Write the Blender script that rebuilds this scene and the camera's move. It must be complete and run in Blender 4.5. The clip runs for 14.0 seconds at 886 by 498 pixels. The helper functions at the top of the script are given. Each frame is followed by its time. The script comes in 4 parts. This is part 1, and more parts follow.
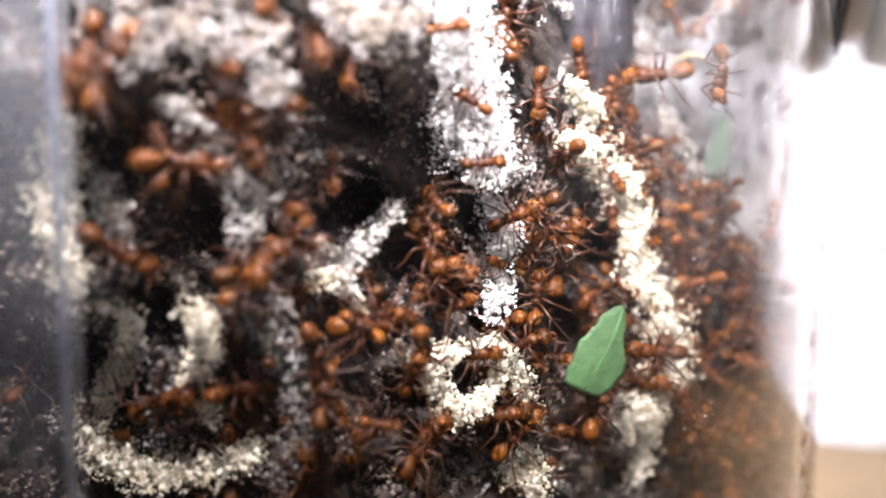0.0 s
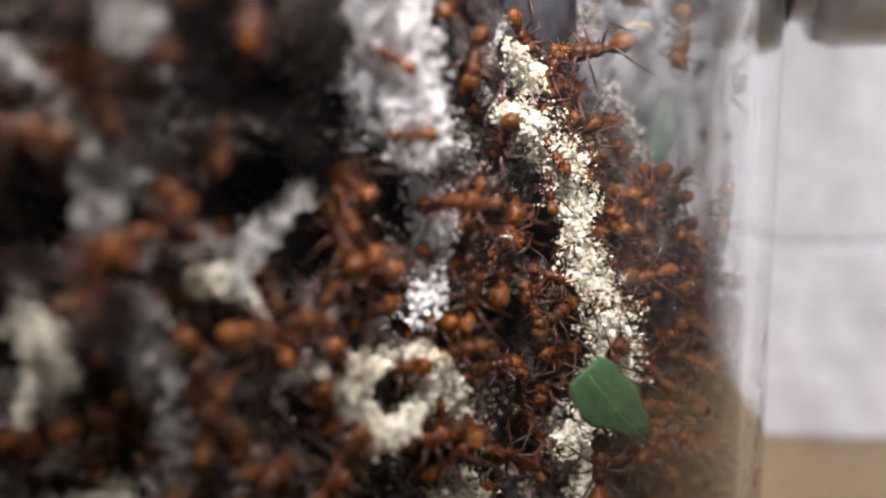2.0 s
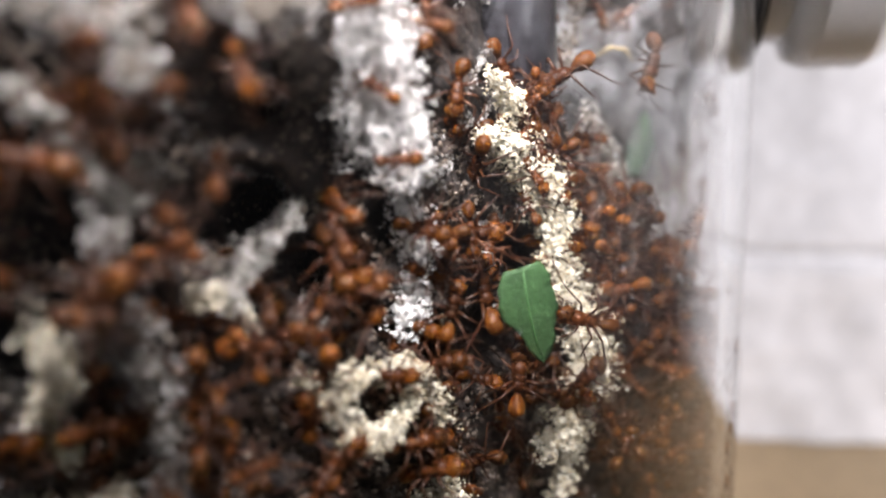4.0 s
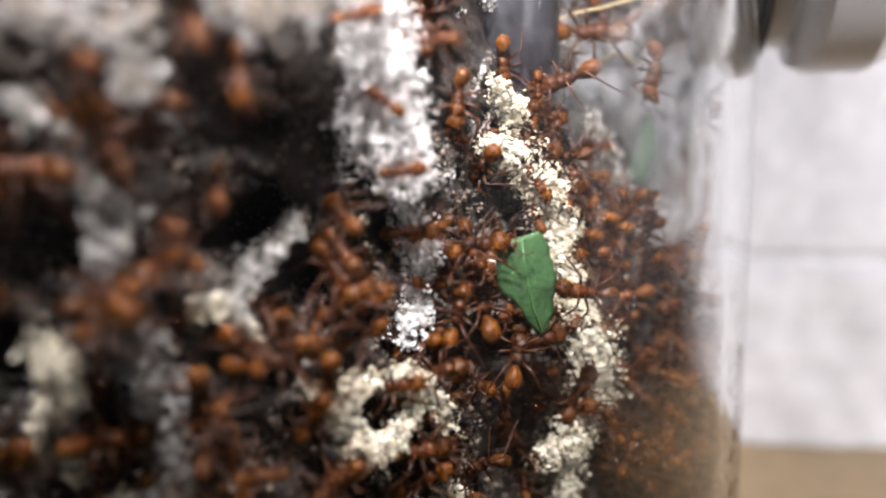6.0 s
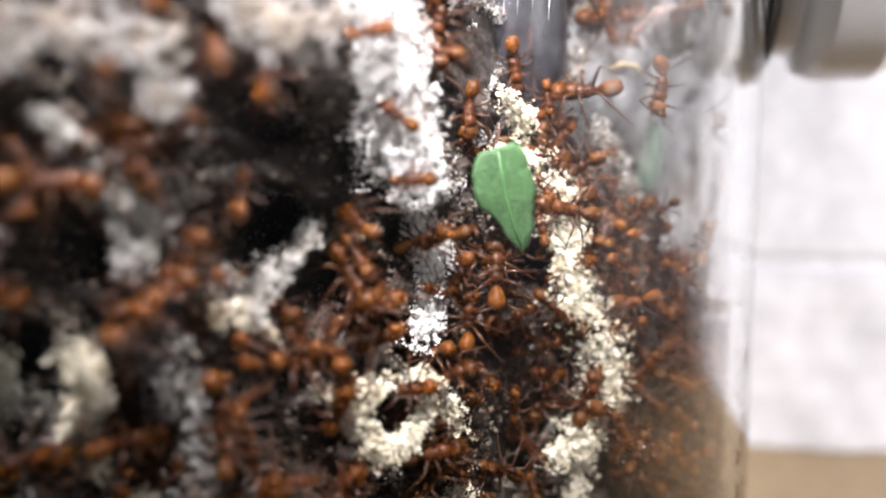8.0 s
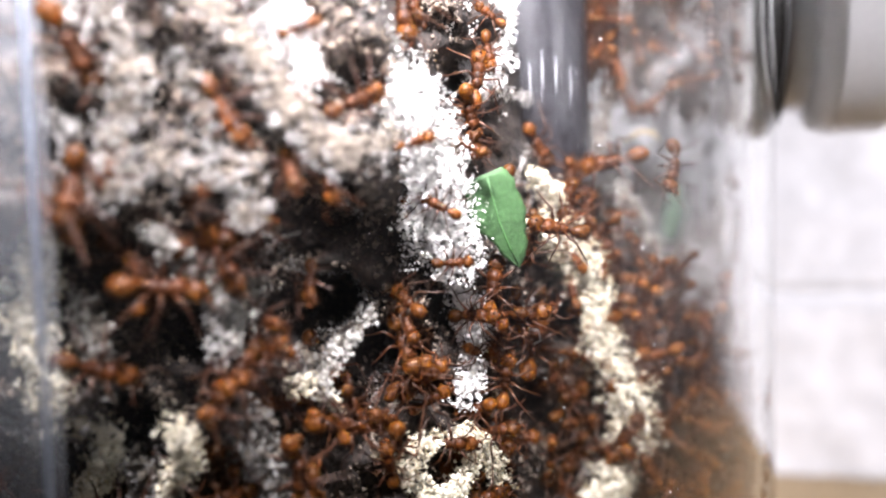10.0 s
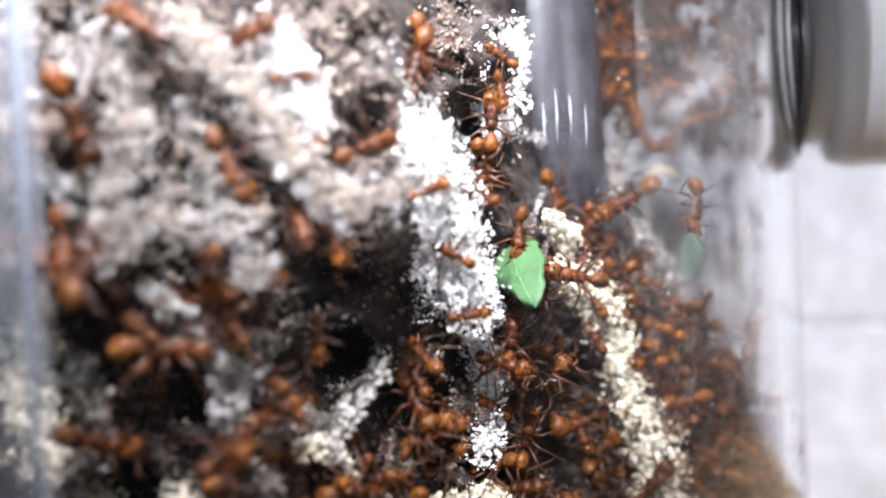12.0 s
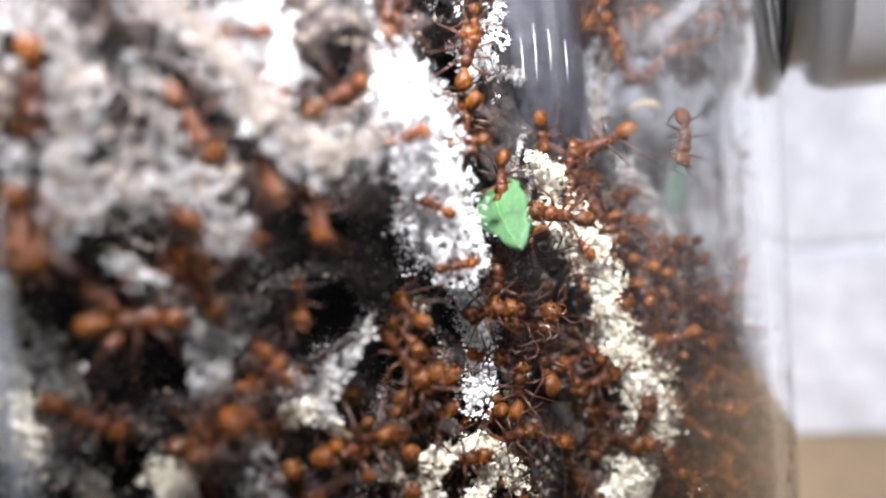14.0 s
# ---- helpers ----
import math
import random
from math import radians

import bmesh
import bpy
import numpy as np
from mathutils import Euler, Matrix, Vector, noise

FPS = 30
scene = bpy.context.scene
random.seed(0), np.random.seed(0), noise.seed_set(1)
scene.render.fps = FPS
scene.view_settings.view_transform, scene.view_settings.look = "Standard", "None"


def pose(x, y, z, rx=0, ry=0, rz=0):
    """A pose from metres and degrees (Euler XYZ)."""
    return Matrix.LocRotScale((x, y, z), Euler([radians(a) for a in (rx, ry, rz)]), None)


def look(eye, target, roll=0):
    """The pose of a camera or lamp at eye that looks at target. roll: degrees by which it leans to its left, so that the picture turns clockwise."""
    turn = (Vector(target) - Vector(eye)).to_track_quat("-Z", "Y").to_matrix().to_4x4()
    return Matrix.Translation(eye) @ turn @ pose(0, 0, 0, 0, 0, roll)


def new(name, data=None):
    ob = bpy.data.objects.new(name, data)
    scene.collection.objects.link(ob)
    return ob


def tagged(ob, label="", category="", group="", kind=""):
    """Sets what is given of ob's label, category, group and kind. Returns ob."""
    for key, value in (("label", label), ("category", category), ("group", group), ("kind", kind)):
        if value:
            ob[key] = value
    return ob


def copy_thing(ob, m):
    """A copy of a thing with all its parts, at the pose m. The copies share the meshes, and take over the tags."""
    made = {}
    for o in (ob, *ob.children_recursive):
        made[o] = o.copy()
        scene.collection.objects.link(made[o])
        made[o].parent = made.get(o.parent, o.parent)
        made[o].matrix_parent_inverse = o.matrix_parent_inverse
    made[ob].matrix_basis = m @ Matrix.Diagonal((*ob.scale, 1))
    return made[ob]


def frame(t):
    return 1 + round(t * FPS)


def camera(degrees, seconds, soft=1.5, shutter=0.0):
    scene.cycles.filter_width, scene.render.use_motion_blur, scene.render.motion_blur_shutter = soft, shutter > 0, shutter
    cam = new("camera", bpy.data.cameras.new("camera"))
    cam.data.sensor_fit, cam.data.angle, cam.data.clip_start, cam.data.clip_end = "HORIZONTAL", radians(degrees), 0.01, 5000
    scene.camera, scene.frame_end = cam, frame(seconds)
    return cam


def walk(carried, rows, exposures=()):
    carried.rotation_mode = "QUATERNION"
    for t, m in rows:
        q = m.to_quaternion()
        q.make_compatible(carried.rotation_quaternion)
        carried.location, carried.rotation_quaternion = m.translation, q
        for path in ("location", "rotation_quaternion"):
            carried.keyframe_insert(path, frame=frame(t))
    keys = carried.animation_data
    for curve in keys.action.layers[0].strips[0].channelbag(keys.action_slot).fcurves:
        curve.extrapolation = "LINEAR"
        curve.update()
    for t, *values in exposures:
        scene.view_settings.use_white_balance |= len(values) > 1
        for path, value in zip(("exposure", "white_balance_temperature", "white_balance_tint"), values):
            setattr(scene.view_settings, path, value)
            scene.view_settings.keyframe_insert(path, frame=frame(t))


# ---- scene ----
cam = camera(63.0, 14.0, soft=2.2)
cam.data.dof.use_dof = True
cam.data.dof.focus_distance = 0.0565
cam.data.dof.aperture_fstop = 13.0
PATH = [
    (0.0, (0.00004, -0.00589, 0.04989), (-0.00664, 0.05353, 0.04497), -0.13),
    (0.5, (-0.00019, -0.00285, 0.04875), (-0.00531, 0.05677, 0.04437), -0.33),
    (1.0, (-0.00051, 0.00008, 0.04855), (-0.00364, 0.05975, 0.04316), 0.63),
    (1.5, (-0.00084, 0.00241, 0.04898), (-0.00225, 0.06211, 0.04315), 0.50),
    (2.0, (-0.00064, 0.00293, 0.04941), (-0.00094, 0.06264, 0.04349), 0.27),
    (2.5, (-0.00026, 0.00129, 0.04977), (-0.00001, 0.06100, 0.04390), 0.45),
    (3.0, (-0.00002, 0.00046, 0.04995), (0.00042, 0.06021, 0.04442), 0.50),
    (5.5, (-0.00014, 0.00008, 0.05110), (0.00002, 0.05983, 0.04559), 0.36),
    (6.0, (0.00003, 0.00021, 0.05097), (0.00008, 0.05997, 0.04558), 0.32),
    (6.5, (0.00000, 0.00000, 0.05100), (0.00000, 0.05978, 0.04587), -0.00),
    (7.0, (0.00007, -0.00014, 0.05106), (-0.00010, 0.05963, 0.04588), -0.06),
    (9.5, (-0.00050, -0.00571, 0.05386), (-0.00302, 0.05405, 0.04909), -0.45),
    (10.0, (-0.00049, -0.00754, 0.05568), (-0.00391, 0.05228, 0.05244), -1.53),
    (10.5, (-0.00067, -0.00793, 0.05747), (-0.00496, 0.05190, 0.05585), -2.40),
    (11.0, (-0.00091, -0.00563, 0.05691), (-0.00528, 0.05420, 0.05624), -2.31),
    (11.5, (-0.00073, -0.00583, 0.05695), (-0.00518, 0.05400, 0.05627), -2.15),
    (12.0, (-0.00090, -0.00514, 0.05685), (-0.00507, 0.05471, 0.05633), -2.52),
    (12.5, (-0.00075, -0.00505, 0.05668), (-0.00471, 0.05481, 0.05564), -2.00),
    (13.0, (-0.00057, -0.00417, 0.05625), (-0.00416, 0.05571, 0.05478), -1.66),
    (13.5, (-0.00030, -0.00631, 0.05614), (-0.00402, 0.05355, 0.05449), -1.85),
    (14.0, (-0.00128, -0.00307, 0.05767), (-0.00397, 0.05659, 0.05189), -5.26),
]
walk(cam, [(t, look(eye, target, roll)) for t, eye, target, roll in PATH],
     exposures=[(0.0, 0.5, 6600, 22), (0.5, 0.4, 6600, 22), (1.0, 0.1, 6600, 20), (1.5, -0.3, 6600, 19), (2.0, -0.6, 6600, 18), (3.0, -0.45, 6600, 18), (5.5, -0.3, 6600, 17), (6.0, -0.3, 6600, 17),
                (6.5, -0.12, 6600, 17), (7.0, 0.0, 6600, 17), (9.5, 0.0, 6500, 17), (10.5, 0.1, 6350, 21), (11.5, -0.12, 6150, 18), (14.0, -0.1, 6100, 16)])

# ---- light: a small bright lamp over the jar, faint ambient light, an added fill spot ----
MM = 0.001
world = bpy.data.worlds.new("room_air")
scene.world = world
world.use_nodes = True
world.node_tree.nodes["Background"].inputs[0].default_value = (0.9, 0.93, 1.0, 1)
world.node_tree.nodes["Background"].inputs[1].default_value = 0.052


def lamp(name, kind, where, at, watts, size, colour=(1, 1, 1)):
    data = bpy.data.lights.new(name, kind)
    data.energy, data.color = watts, colour
    if kind == "AREA":
        data.shape, data.size = "DISK", size
    ob = new(name, data)
    ob.matrix_world = look(where, at)
    return ob


spot = lamp("desk_lamp_light", "SPOT", (-0.005, -0.002, 0.120), (-0.013, 0.052, 0.0730), 2.9, 0.0, (0.98, 0.985, 1.0))
spot.data.spot_size, spot.data.spot_blend, spot.data.shadow_soft_size = radians(57), 1.0, 0.005
# unseen spot added to brighten the paper and the connector
fill_spot = lamp("room_light", "SPOT", (0.26, -0.11, 0.13), (0.090, 0.140, 0.060), 7.1, 0.0, (0.97, 0.98, 1.0))
fill_spot.data.spot_size, fill_spot.data.spot_blend, fill_spot.data.shadow_soft_size = radians(45), 0.6, 0.012


# ---- materials ----
def material(name, base, rough=0.6, metal=0.0, spread=0.25, grain=900.0, coarse=120.0, bump=0.25, dark=None, spec=0.5, subsurface=0.0, wet=0.0, pits=(0.34, 0.62)):
    """Principled surface: base colour broken by a coarse and a fine noise, fine bump."""
    m = bpy.data.materials.new(name)
    m.use_nodes = True
    nt = m.node_tree
    bsdf = nt.nodes["Principled BSDF"]
    bsdf.inputs["Roughness"].default_value = rough
    bsdf.inputs["Metallic"].default_value = metal
    bsdf.inputs["Specular IOR Level"].default_value = spec
    bsdf.inputs["Coat Weight"].default_value = wet
    if subsurface:
        bsdf.inputs["Subsurface Weight"].default_value = subsurface
        bsdf.inputs["Subsurface Radius"].default_value = (1.0, 0.6, 0.3)
        bsdf.inputs["Subsurface Scale"].default_value = 0.0004
    geo = nt.nodes.new("ShaderNodeTexCoord")
    big = nt.nodes.new("ShaderNodeTexNoise")
    big.inputs["Scale"].default_value = coarse
    big.inputs["Detail"].default_value = 4
    fine = nt.nodes.new("ShaderNodeTexNoise")
    fine.inputs["Scale"].default_value = grain
    fine.inputs["Detail"].default_value = 3
    for n in (big, fine):
        nt.links.new(geo.outputs["Object"], n.inputs["Vector"])
    mixer = nt.nodes.new("ShaderNodeMath")
    mixer.operation = "MULTIPLY_ADD"
    mixer.inputs[1].default_value = 0.5
    nt.links.new(fine.outputs["Fac"], mixer.inputs[0])
    half = nt.nodes.new("ShaderNodeMath")
    half.operation = "MULTIPLY"
    half.inputs[1].default_value = 0.5
    nt.links.new(big.outputs["Fac"], half.inputs[0])
    nt.links.new(half.outputs[0], mixer.inputs[2])
    ramp = nt.nodes.new("ShaderNodeValToRGB")
    low = dark or tuple(c * (1 - spread) for c in base)
    ramp.color_ramp.elements[0].position, ramp.color_ramp.elements[0].color = pits[0], (*low, 1)
    ramp.color_ramp.elements[1].position, ramp.color_ramp.elements[1].color = pits[1], (*base, 1)
    nt.links.new(mixer.outputs[0], ramp.inputs[0])
    info = nt.nodes.new("ShaderNodeObjectInfo")
    island = nt.nodes.new("ShaderNodeNewGeometry")
    add = nt.nodes.new("ShaderNodeMath")
    add.operation = "ADD"
    nt.links.new(info.outputs["Random"], add.inputs[0])
    nt.links.new(island.outputs["Random Per Island"], add.inputs[1])
    vary = nt.nodes.new("ShaderNodeMapRange")
    vary.inputs["From Max"].default_value = 2.0
    vary.inputs["To Min"].default_value = 1 - spread * 1.0
    vary.inputs["To Max"].default_value = 1 + spread * 0.3
    nt.links.new(add.outputs[0], vary.inputs["Value"])
    hsv = nt.nodes.new("ShaderNodeHueSaturation")
    nt.links.new(vary.outputs["Result"], hsv.inputs["Value"])
    nt.links.new(ramp.outputs["Color"], hsv.inputs["Color"])
    nt.links.new(hsv.outputs["Color"], bsdf.inputs["Base Color"])
    if bump:
        b = nt.nodes.new("ShaderNodeBump")
        b.inputs["Strength"].default_value = bump
        b.inputs["Distance"].default_value = 0.0002
        nt.links.new(fine.outputs["Fac"], b.inputs["Height"])
        nt.links.new(b.outputs["Normal"], bsdf.inputs["Normal"])
    return m


FUNGUS = {
    "white": material("fungus_fresh", (0.88, 0.87, 0.85), 0.85, spread=0.18, grain=4200, coarse=1100, bump=0.8, dark=(0.50, 0.47, 0.43), spec=0.3),
    "cream": material("fungus_cream", (0.86, 0.81, 0.67), 0.85, spread=0.25, grain=4200, coarse=1100, bump=0.8, dark=(0.34, 0.25, 0.11), spec=0.3),
    "pale": material("fungus_pale", (0.62, 0.60, 0.56), 0.9, spread=0.5, grain=4000, coarse=900, bump=0.8, dark=(0.17, 0.15, 0.12), spec=0.3),
    "grey": material("fungus_old", (0.42, 0.405, 0.39), 0.9, spread=0.6, grain=4000, coarse=900, bump=0.8, dark=(0.12, 0.10, 0.085), spec=0.3),
}
FUNGUS["pulp"] = material("brown_pulp", (0.10, 0.055, 0.030), 0.85, spread=0.7, grain=2400, coarse=500, bump=0.6, dark=(0.04, 0.025, 0.015))
SUBSTRATE = material("chewed_leaf_pulp", (0.066, 0.042, 0.030), 0.85, spread=0.6, grain=2600, coarse=420, bump=1.0, dark=(0.010, 0.006, 0.004), pits=(0.46, 0.68))
BED = material("fungus_bed", (0.17, 0.14, 0.11), 0.9, spread=0.6, grain=2400, coarse=500, bump=0.6, dark=(0.05, 0.04, 0.03))
PALE_BED = {
    "white": material("fungus_bed_white", (0.80, 0.79, 0.77), 0.9, spread=0.3, grain=2600, coarse=1500, bump=0.9, dark=(0.07, 0.055, 0.045), pits=(0.37, 0.49)),
    "cream": material("fungus_bed_cream", (0.78, 0.74, 0.61), 0.9, spread=0.35, grain=2600, coarse=1500, bump=0.9, dark=(0.07, 0.045, 0.025), pits=(0.38, 0.50)),
}
CRUMB = material("pulp_crumb", (0.16, 0.122, 0.092), 0.85, spread=0.9, grain=2400, coarse=800, bump=0.6, dark=(0.035, 0.026, 0.02))
SHELL = material("ant_shell", (0.140, 0.044, 0.0022), 0.48, spread=0.9, grain=5000, coarse=500, bump=0.35, dark=(0.040, 0.009, 0.001), subsurface=0.3, spec=0.16, pits=(0.36, 0.66))
SHELL_DARK = material("ant_thorax_shell", (0.088, 0.023, 0.002), 0.5, spread=0.85, grain=4000, coarse=600, bump=0.25, dark=(0.030, 0.007, 0.001), spec=0.16)
LIMB = material("ant_limb_shell", (0.055, 0.017, 0.005), 0.45, spread=0.6, grain=4000, coarse=900, bump=0.1, spec=0.3)
LEAF = material("leaf_blade", (0.030, 0.078, 0.024), 0.65, spread=0.45, grain=2600, coarse=420, bump=0.5, spec=0.3)
LEAF_OLD = material("old_leaf_blade", (0.030, 0.050, 0.032), 0.6, spread=0.4, grain=3000, coarse=500, bump=0.3)
LEAF_RIB = material("leaf_rib", (0.045, 0.13, 0.035), 0.5, spread=0.2, grain=3000, coarse=500)
STRAW = material("dry_stalk", (0.36, 0.27, 0.13), 0.7, spread=0.3, grain=3000, coarse=500)
PLASTIC = material("grey_plastic", (0.84, 0.84, 0.83), 0.2, spread=0.06, grain=1500, coarse=60, bump=0.03)
THREAD = material("dark_thread", (0.10, 0.095, 0.09), 0.2, spread=0.2, grain=1500, coarse=80, bump=0.05)
RUBBER = material("black_rubber", (0.02, 0.02, 0.02), 0.6, spread=0.2, grain=1500, coarse=80)
PAPER = material("white_paper", (0.80, 0.80, 0.81), 0.8, spread=0.24, grain=260, coarse=38, bump=0.15)
WOOD = material("table_wood", (0.50, 0.36, 0.20), 0.55, spread=0.25, grain=300, coarse=20, bump=0.15)


def clear_plastic():
    m = bpy.data.materials.new("clear_plastic")
    m.use_nodes = True
    b = m.node_tree.nodes["Principled BSDF"]
    b.inputs["Base Color"].default_value = (0.97, 0.98, 0.98, 1)
    b.inputs["Roughness"].default_value = 0.0
    b.inputs["IOR"].default_value = 1.28
    b.inputs["Transmission Weight"].default_value = 1.0
    return m


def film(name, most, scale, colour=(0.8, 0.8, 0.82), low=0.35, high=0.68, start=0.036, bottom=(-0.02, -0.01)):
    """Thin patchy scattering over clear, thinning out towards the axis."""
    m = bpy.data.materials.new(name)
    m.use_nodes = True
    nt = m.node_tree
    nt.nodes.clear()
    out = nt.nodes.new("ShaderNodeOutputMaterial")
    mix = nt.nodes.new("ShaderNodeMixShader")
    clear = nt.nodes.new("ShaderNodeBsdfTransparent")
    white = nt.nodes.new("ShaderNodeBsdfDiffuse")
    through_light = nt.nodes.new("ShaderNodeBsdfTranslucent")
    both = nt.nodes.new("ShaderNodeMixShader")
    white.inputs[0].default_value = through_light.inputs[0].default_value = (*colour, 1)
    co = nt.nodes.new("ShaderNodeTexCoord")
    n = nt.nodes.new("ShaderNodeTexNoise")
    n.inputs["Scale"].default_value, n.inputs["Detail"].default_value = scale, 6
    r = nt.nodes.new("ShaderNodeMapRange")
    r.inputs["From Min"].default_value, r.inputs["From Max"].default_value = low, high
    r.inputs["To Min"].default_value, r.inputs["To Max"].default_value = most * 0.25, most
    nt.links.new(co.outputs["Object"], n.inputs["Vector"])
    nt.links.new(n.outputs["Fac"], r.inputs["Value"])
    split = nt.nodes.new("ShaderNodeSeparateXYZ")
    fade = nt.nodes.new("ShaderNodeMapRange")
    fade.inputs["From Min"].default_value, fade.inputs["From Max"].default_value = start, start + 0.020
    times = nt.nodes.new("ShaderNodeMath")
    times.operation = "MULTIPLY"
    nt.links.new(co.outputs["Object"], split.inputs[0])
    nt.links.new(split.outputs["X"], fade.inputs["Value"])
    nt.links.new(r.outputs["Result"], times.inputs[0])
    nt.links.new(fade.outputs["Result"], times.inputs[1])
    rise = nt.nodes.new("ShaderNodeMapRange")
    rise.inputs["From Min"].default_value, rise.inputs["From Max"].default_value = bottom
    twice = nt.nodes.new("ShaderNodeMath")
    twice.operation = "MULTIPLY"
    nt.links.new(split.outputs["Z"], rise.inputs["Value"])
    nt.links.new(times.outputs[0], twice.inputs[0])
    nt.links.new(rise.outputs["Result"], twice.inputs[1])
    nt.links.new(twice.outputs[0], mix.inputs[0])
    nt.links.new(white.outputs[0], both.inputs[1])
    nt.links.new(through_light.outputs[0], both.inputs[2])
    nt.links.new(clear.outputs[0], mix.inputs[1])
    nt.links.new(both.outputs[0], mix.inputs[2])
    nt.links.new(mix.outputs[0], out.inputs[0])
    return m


SMOKY = material("smoky_plastic", (0.034, 0.033, 0.038), 0.3, spread=0.6, grain=1400, coarse=320, bump=0.15, dark=(0.010, 0.009, 0.011), spec=0.6)
# pale bluish scattering film that paints glare onto the wall
GLARE_PAINT = film("painted_glare", 0.22, 60, (0.72, 0.76, 0.82), 0.2, 0.6, -0.2)
CRUST = film("wall_crust", 0.42, 420, (0.62, 0.60, 0.58), 0.52, 0.68, 0.038, (0.030, 0.056))
# glossy white for water drops and for highlights drawn as strands
DROP_AND_GLINT = material("drop_and_glint_white", (0.85, 0.87, 0.9), 0.08, spread=0.05, grain=3000, coarse=500, bump=0.0, wet=1.0)
CLEAR = clear_plastic()
HAZE = film("condensation", 0.07, 140, bottom=(0.034, 0.056))
SMEAR = film("brown_smear", 0.75, 170, (0.13, 0.085, 0.055), 0.42, 0.62, 0.025)
FROSTED = clear_plastic()
FROSTED.name = "frosted_plastic"
FROSTED.node_tree.nodes["Principled BSDF"].inputs["Roughness"].default_value = 0.4
FROSTED.node_tree.nodes["Principled BSDF"].inputs["Transmission Weight"].default_value = 0.75
FROSTED.node_tree.nodes["Principled BSDF"].inputs["Base Color"].default_value = (0.45, 0.50, 0.58, 1)


# ---- building helpers ----
def mesh_of(name, verts, faces, mat, smooth=True):
    me = bpy.data.meshes.new(name)
    me.from_pydata([tuple(v) for v in verts], [], faces)
    me.materials.append(mat)
    if smooth:
        me.polygons.foreach_set("use_smooth", [True] * len(me.polygons))
    me.update()
    return me


def part(name, me, parent, label="", kind=""):
    ob = new(name, me)
    ob.parent = parent
    return tagged(ob, label, kind=kind)


def bm_mesh(name, bm, mat, smooth=True):
    me = bpy.data.meshes.new(name)
    bm.to_mesh(me)
    bm.free()
    me.materials.append(mat)
    if smooth:
        me.polygons.foreach_set("use_smooth", [True] * len(me.polygons))
    return me


def box(name, size, mat, bevel=0.0):
    bm = bmesh.new()
    bmesh.ops.create_cube(bm, size=1, matrix=Matrix.Diagonal((*size, 1)))
    if bevel:
        bmesh.ops.bevel(bm, geom=bm.edges[:], offset=bevel, segments=2, affect="EDGES")
    return bm_mesh(name, bm, mat, False)


def lathe(name, profile, mat, n=96, closed=False):
    """Turns (radius, height) pairs about z."""
    verts, faces, k = [], [], len(profile)
    for i in range(n):
        a = 2 * math.pi * i / n
        verts += [(r * math.cos(a), r * math.sin(a), h) for r, h in profile]
    last = k if closed else k - 1
    for i in range(n):
        for j in range(last):
            a, b = i * k + j, i * k + (j + 1) % k
            c, d = ((i + 1) % n) * k + (j + 1) % k, ((i + 1) % n) * k + j
            faces.append((a, d, c, b))
    return mesh_of(name, verts, faces, mat)


def tube(points, radii, sides=6):
    """Verts and faces of a capped tube along points."""
    pts = [Vector(p) for p in points]
    verts, faces = [], []
    for i, p in enumerate(pts):
        d = (pts[min(i + 1, len(pts) - 1)] - pts[max(i - 1, 0)]).normalized()
        side = d.cross(Vector((0.13, 0.21, 0.97))).normalized()
        up = side.cross(d)
        for s in range(sides):
            a = 2 * math.pi * s / sides
            verts.append(p + radii[i] * (math.cos(a) * side + math.sin(a) * up))
    for i in range(len(pts) - 1):
        for s in range(sides):
            faces.append((i * sides + s, i * sides + (s + 1) % sides, (i + 1) * sides + (s + 1) % sides, (i + 1) * sides + s))
    faces.append(tuple(range(sides - 1, -1, -1)))
    faces.append(tuple(range((len(pts) - 1) * sides, len(pts) * sides)))
    return verts, faces


def joined(pieces):
    verts, faces = [], []
    for v, f in pieces:
        n = len(verts)
        verts += list(v)
        faces += [tuple(i + n for i in q) for q in f]
    return verts, faces


def ball(centre, size, rings=8, segs=12, shape=None):
    """Verts and faces of an ellipsoid; shape(v) bends the unit ball first."""
    verts, faces = [Vector((0, 0, 1))], []
    for i in range(1, rings):
        a = math.pi * i / rings
        verts += [Vector((math.sin(a) * math.cos(2 * math.pi * j / segs), math.sin(a) * math.sin(2 * math.pi * j / segs), math.cos(a))) for j in range(segs)]
    verts.append(Vector((0, 0, -1)))
    for j in range(segs):
        faces.append((0, 1 + j, 1 + (j + 1) % segs))
    for i in range(rings - 2):
        for j in range(segs):
            a, b = 1 + i * segs + j, 1 + i * segs + (j + 1) % segs
            faces.append((a, a + segs, b + segs, b))
    n = len(verts) - 1
    for j in range(segs):
        faces.append((n, n - segs + (j + 1) % segs, n - segs + j))
    if shape:
        verts = [shape(v) for v in verts]
    return [Vector(c + s * x for c, s, x in zip(centre, size, v)) for v in verts], faces


def unit_ball(level):
    bm = bmesh.new()
    bmesh.ops.create_icosphere(bm, subdivisions=level, radius=1)
    v, f = np.array([v.co[:] for v in bm.verts]), np.array([[v.index for v in f.verts] for f in bm.faces])
    bm.free()
    return v, f


LUMP = unit_ball(1)
BOULDER = unit_ball(2)
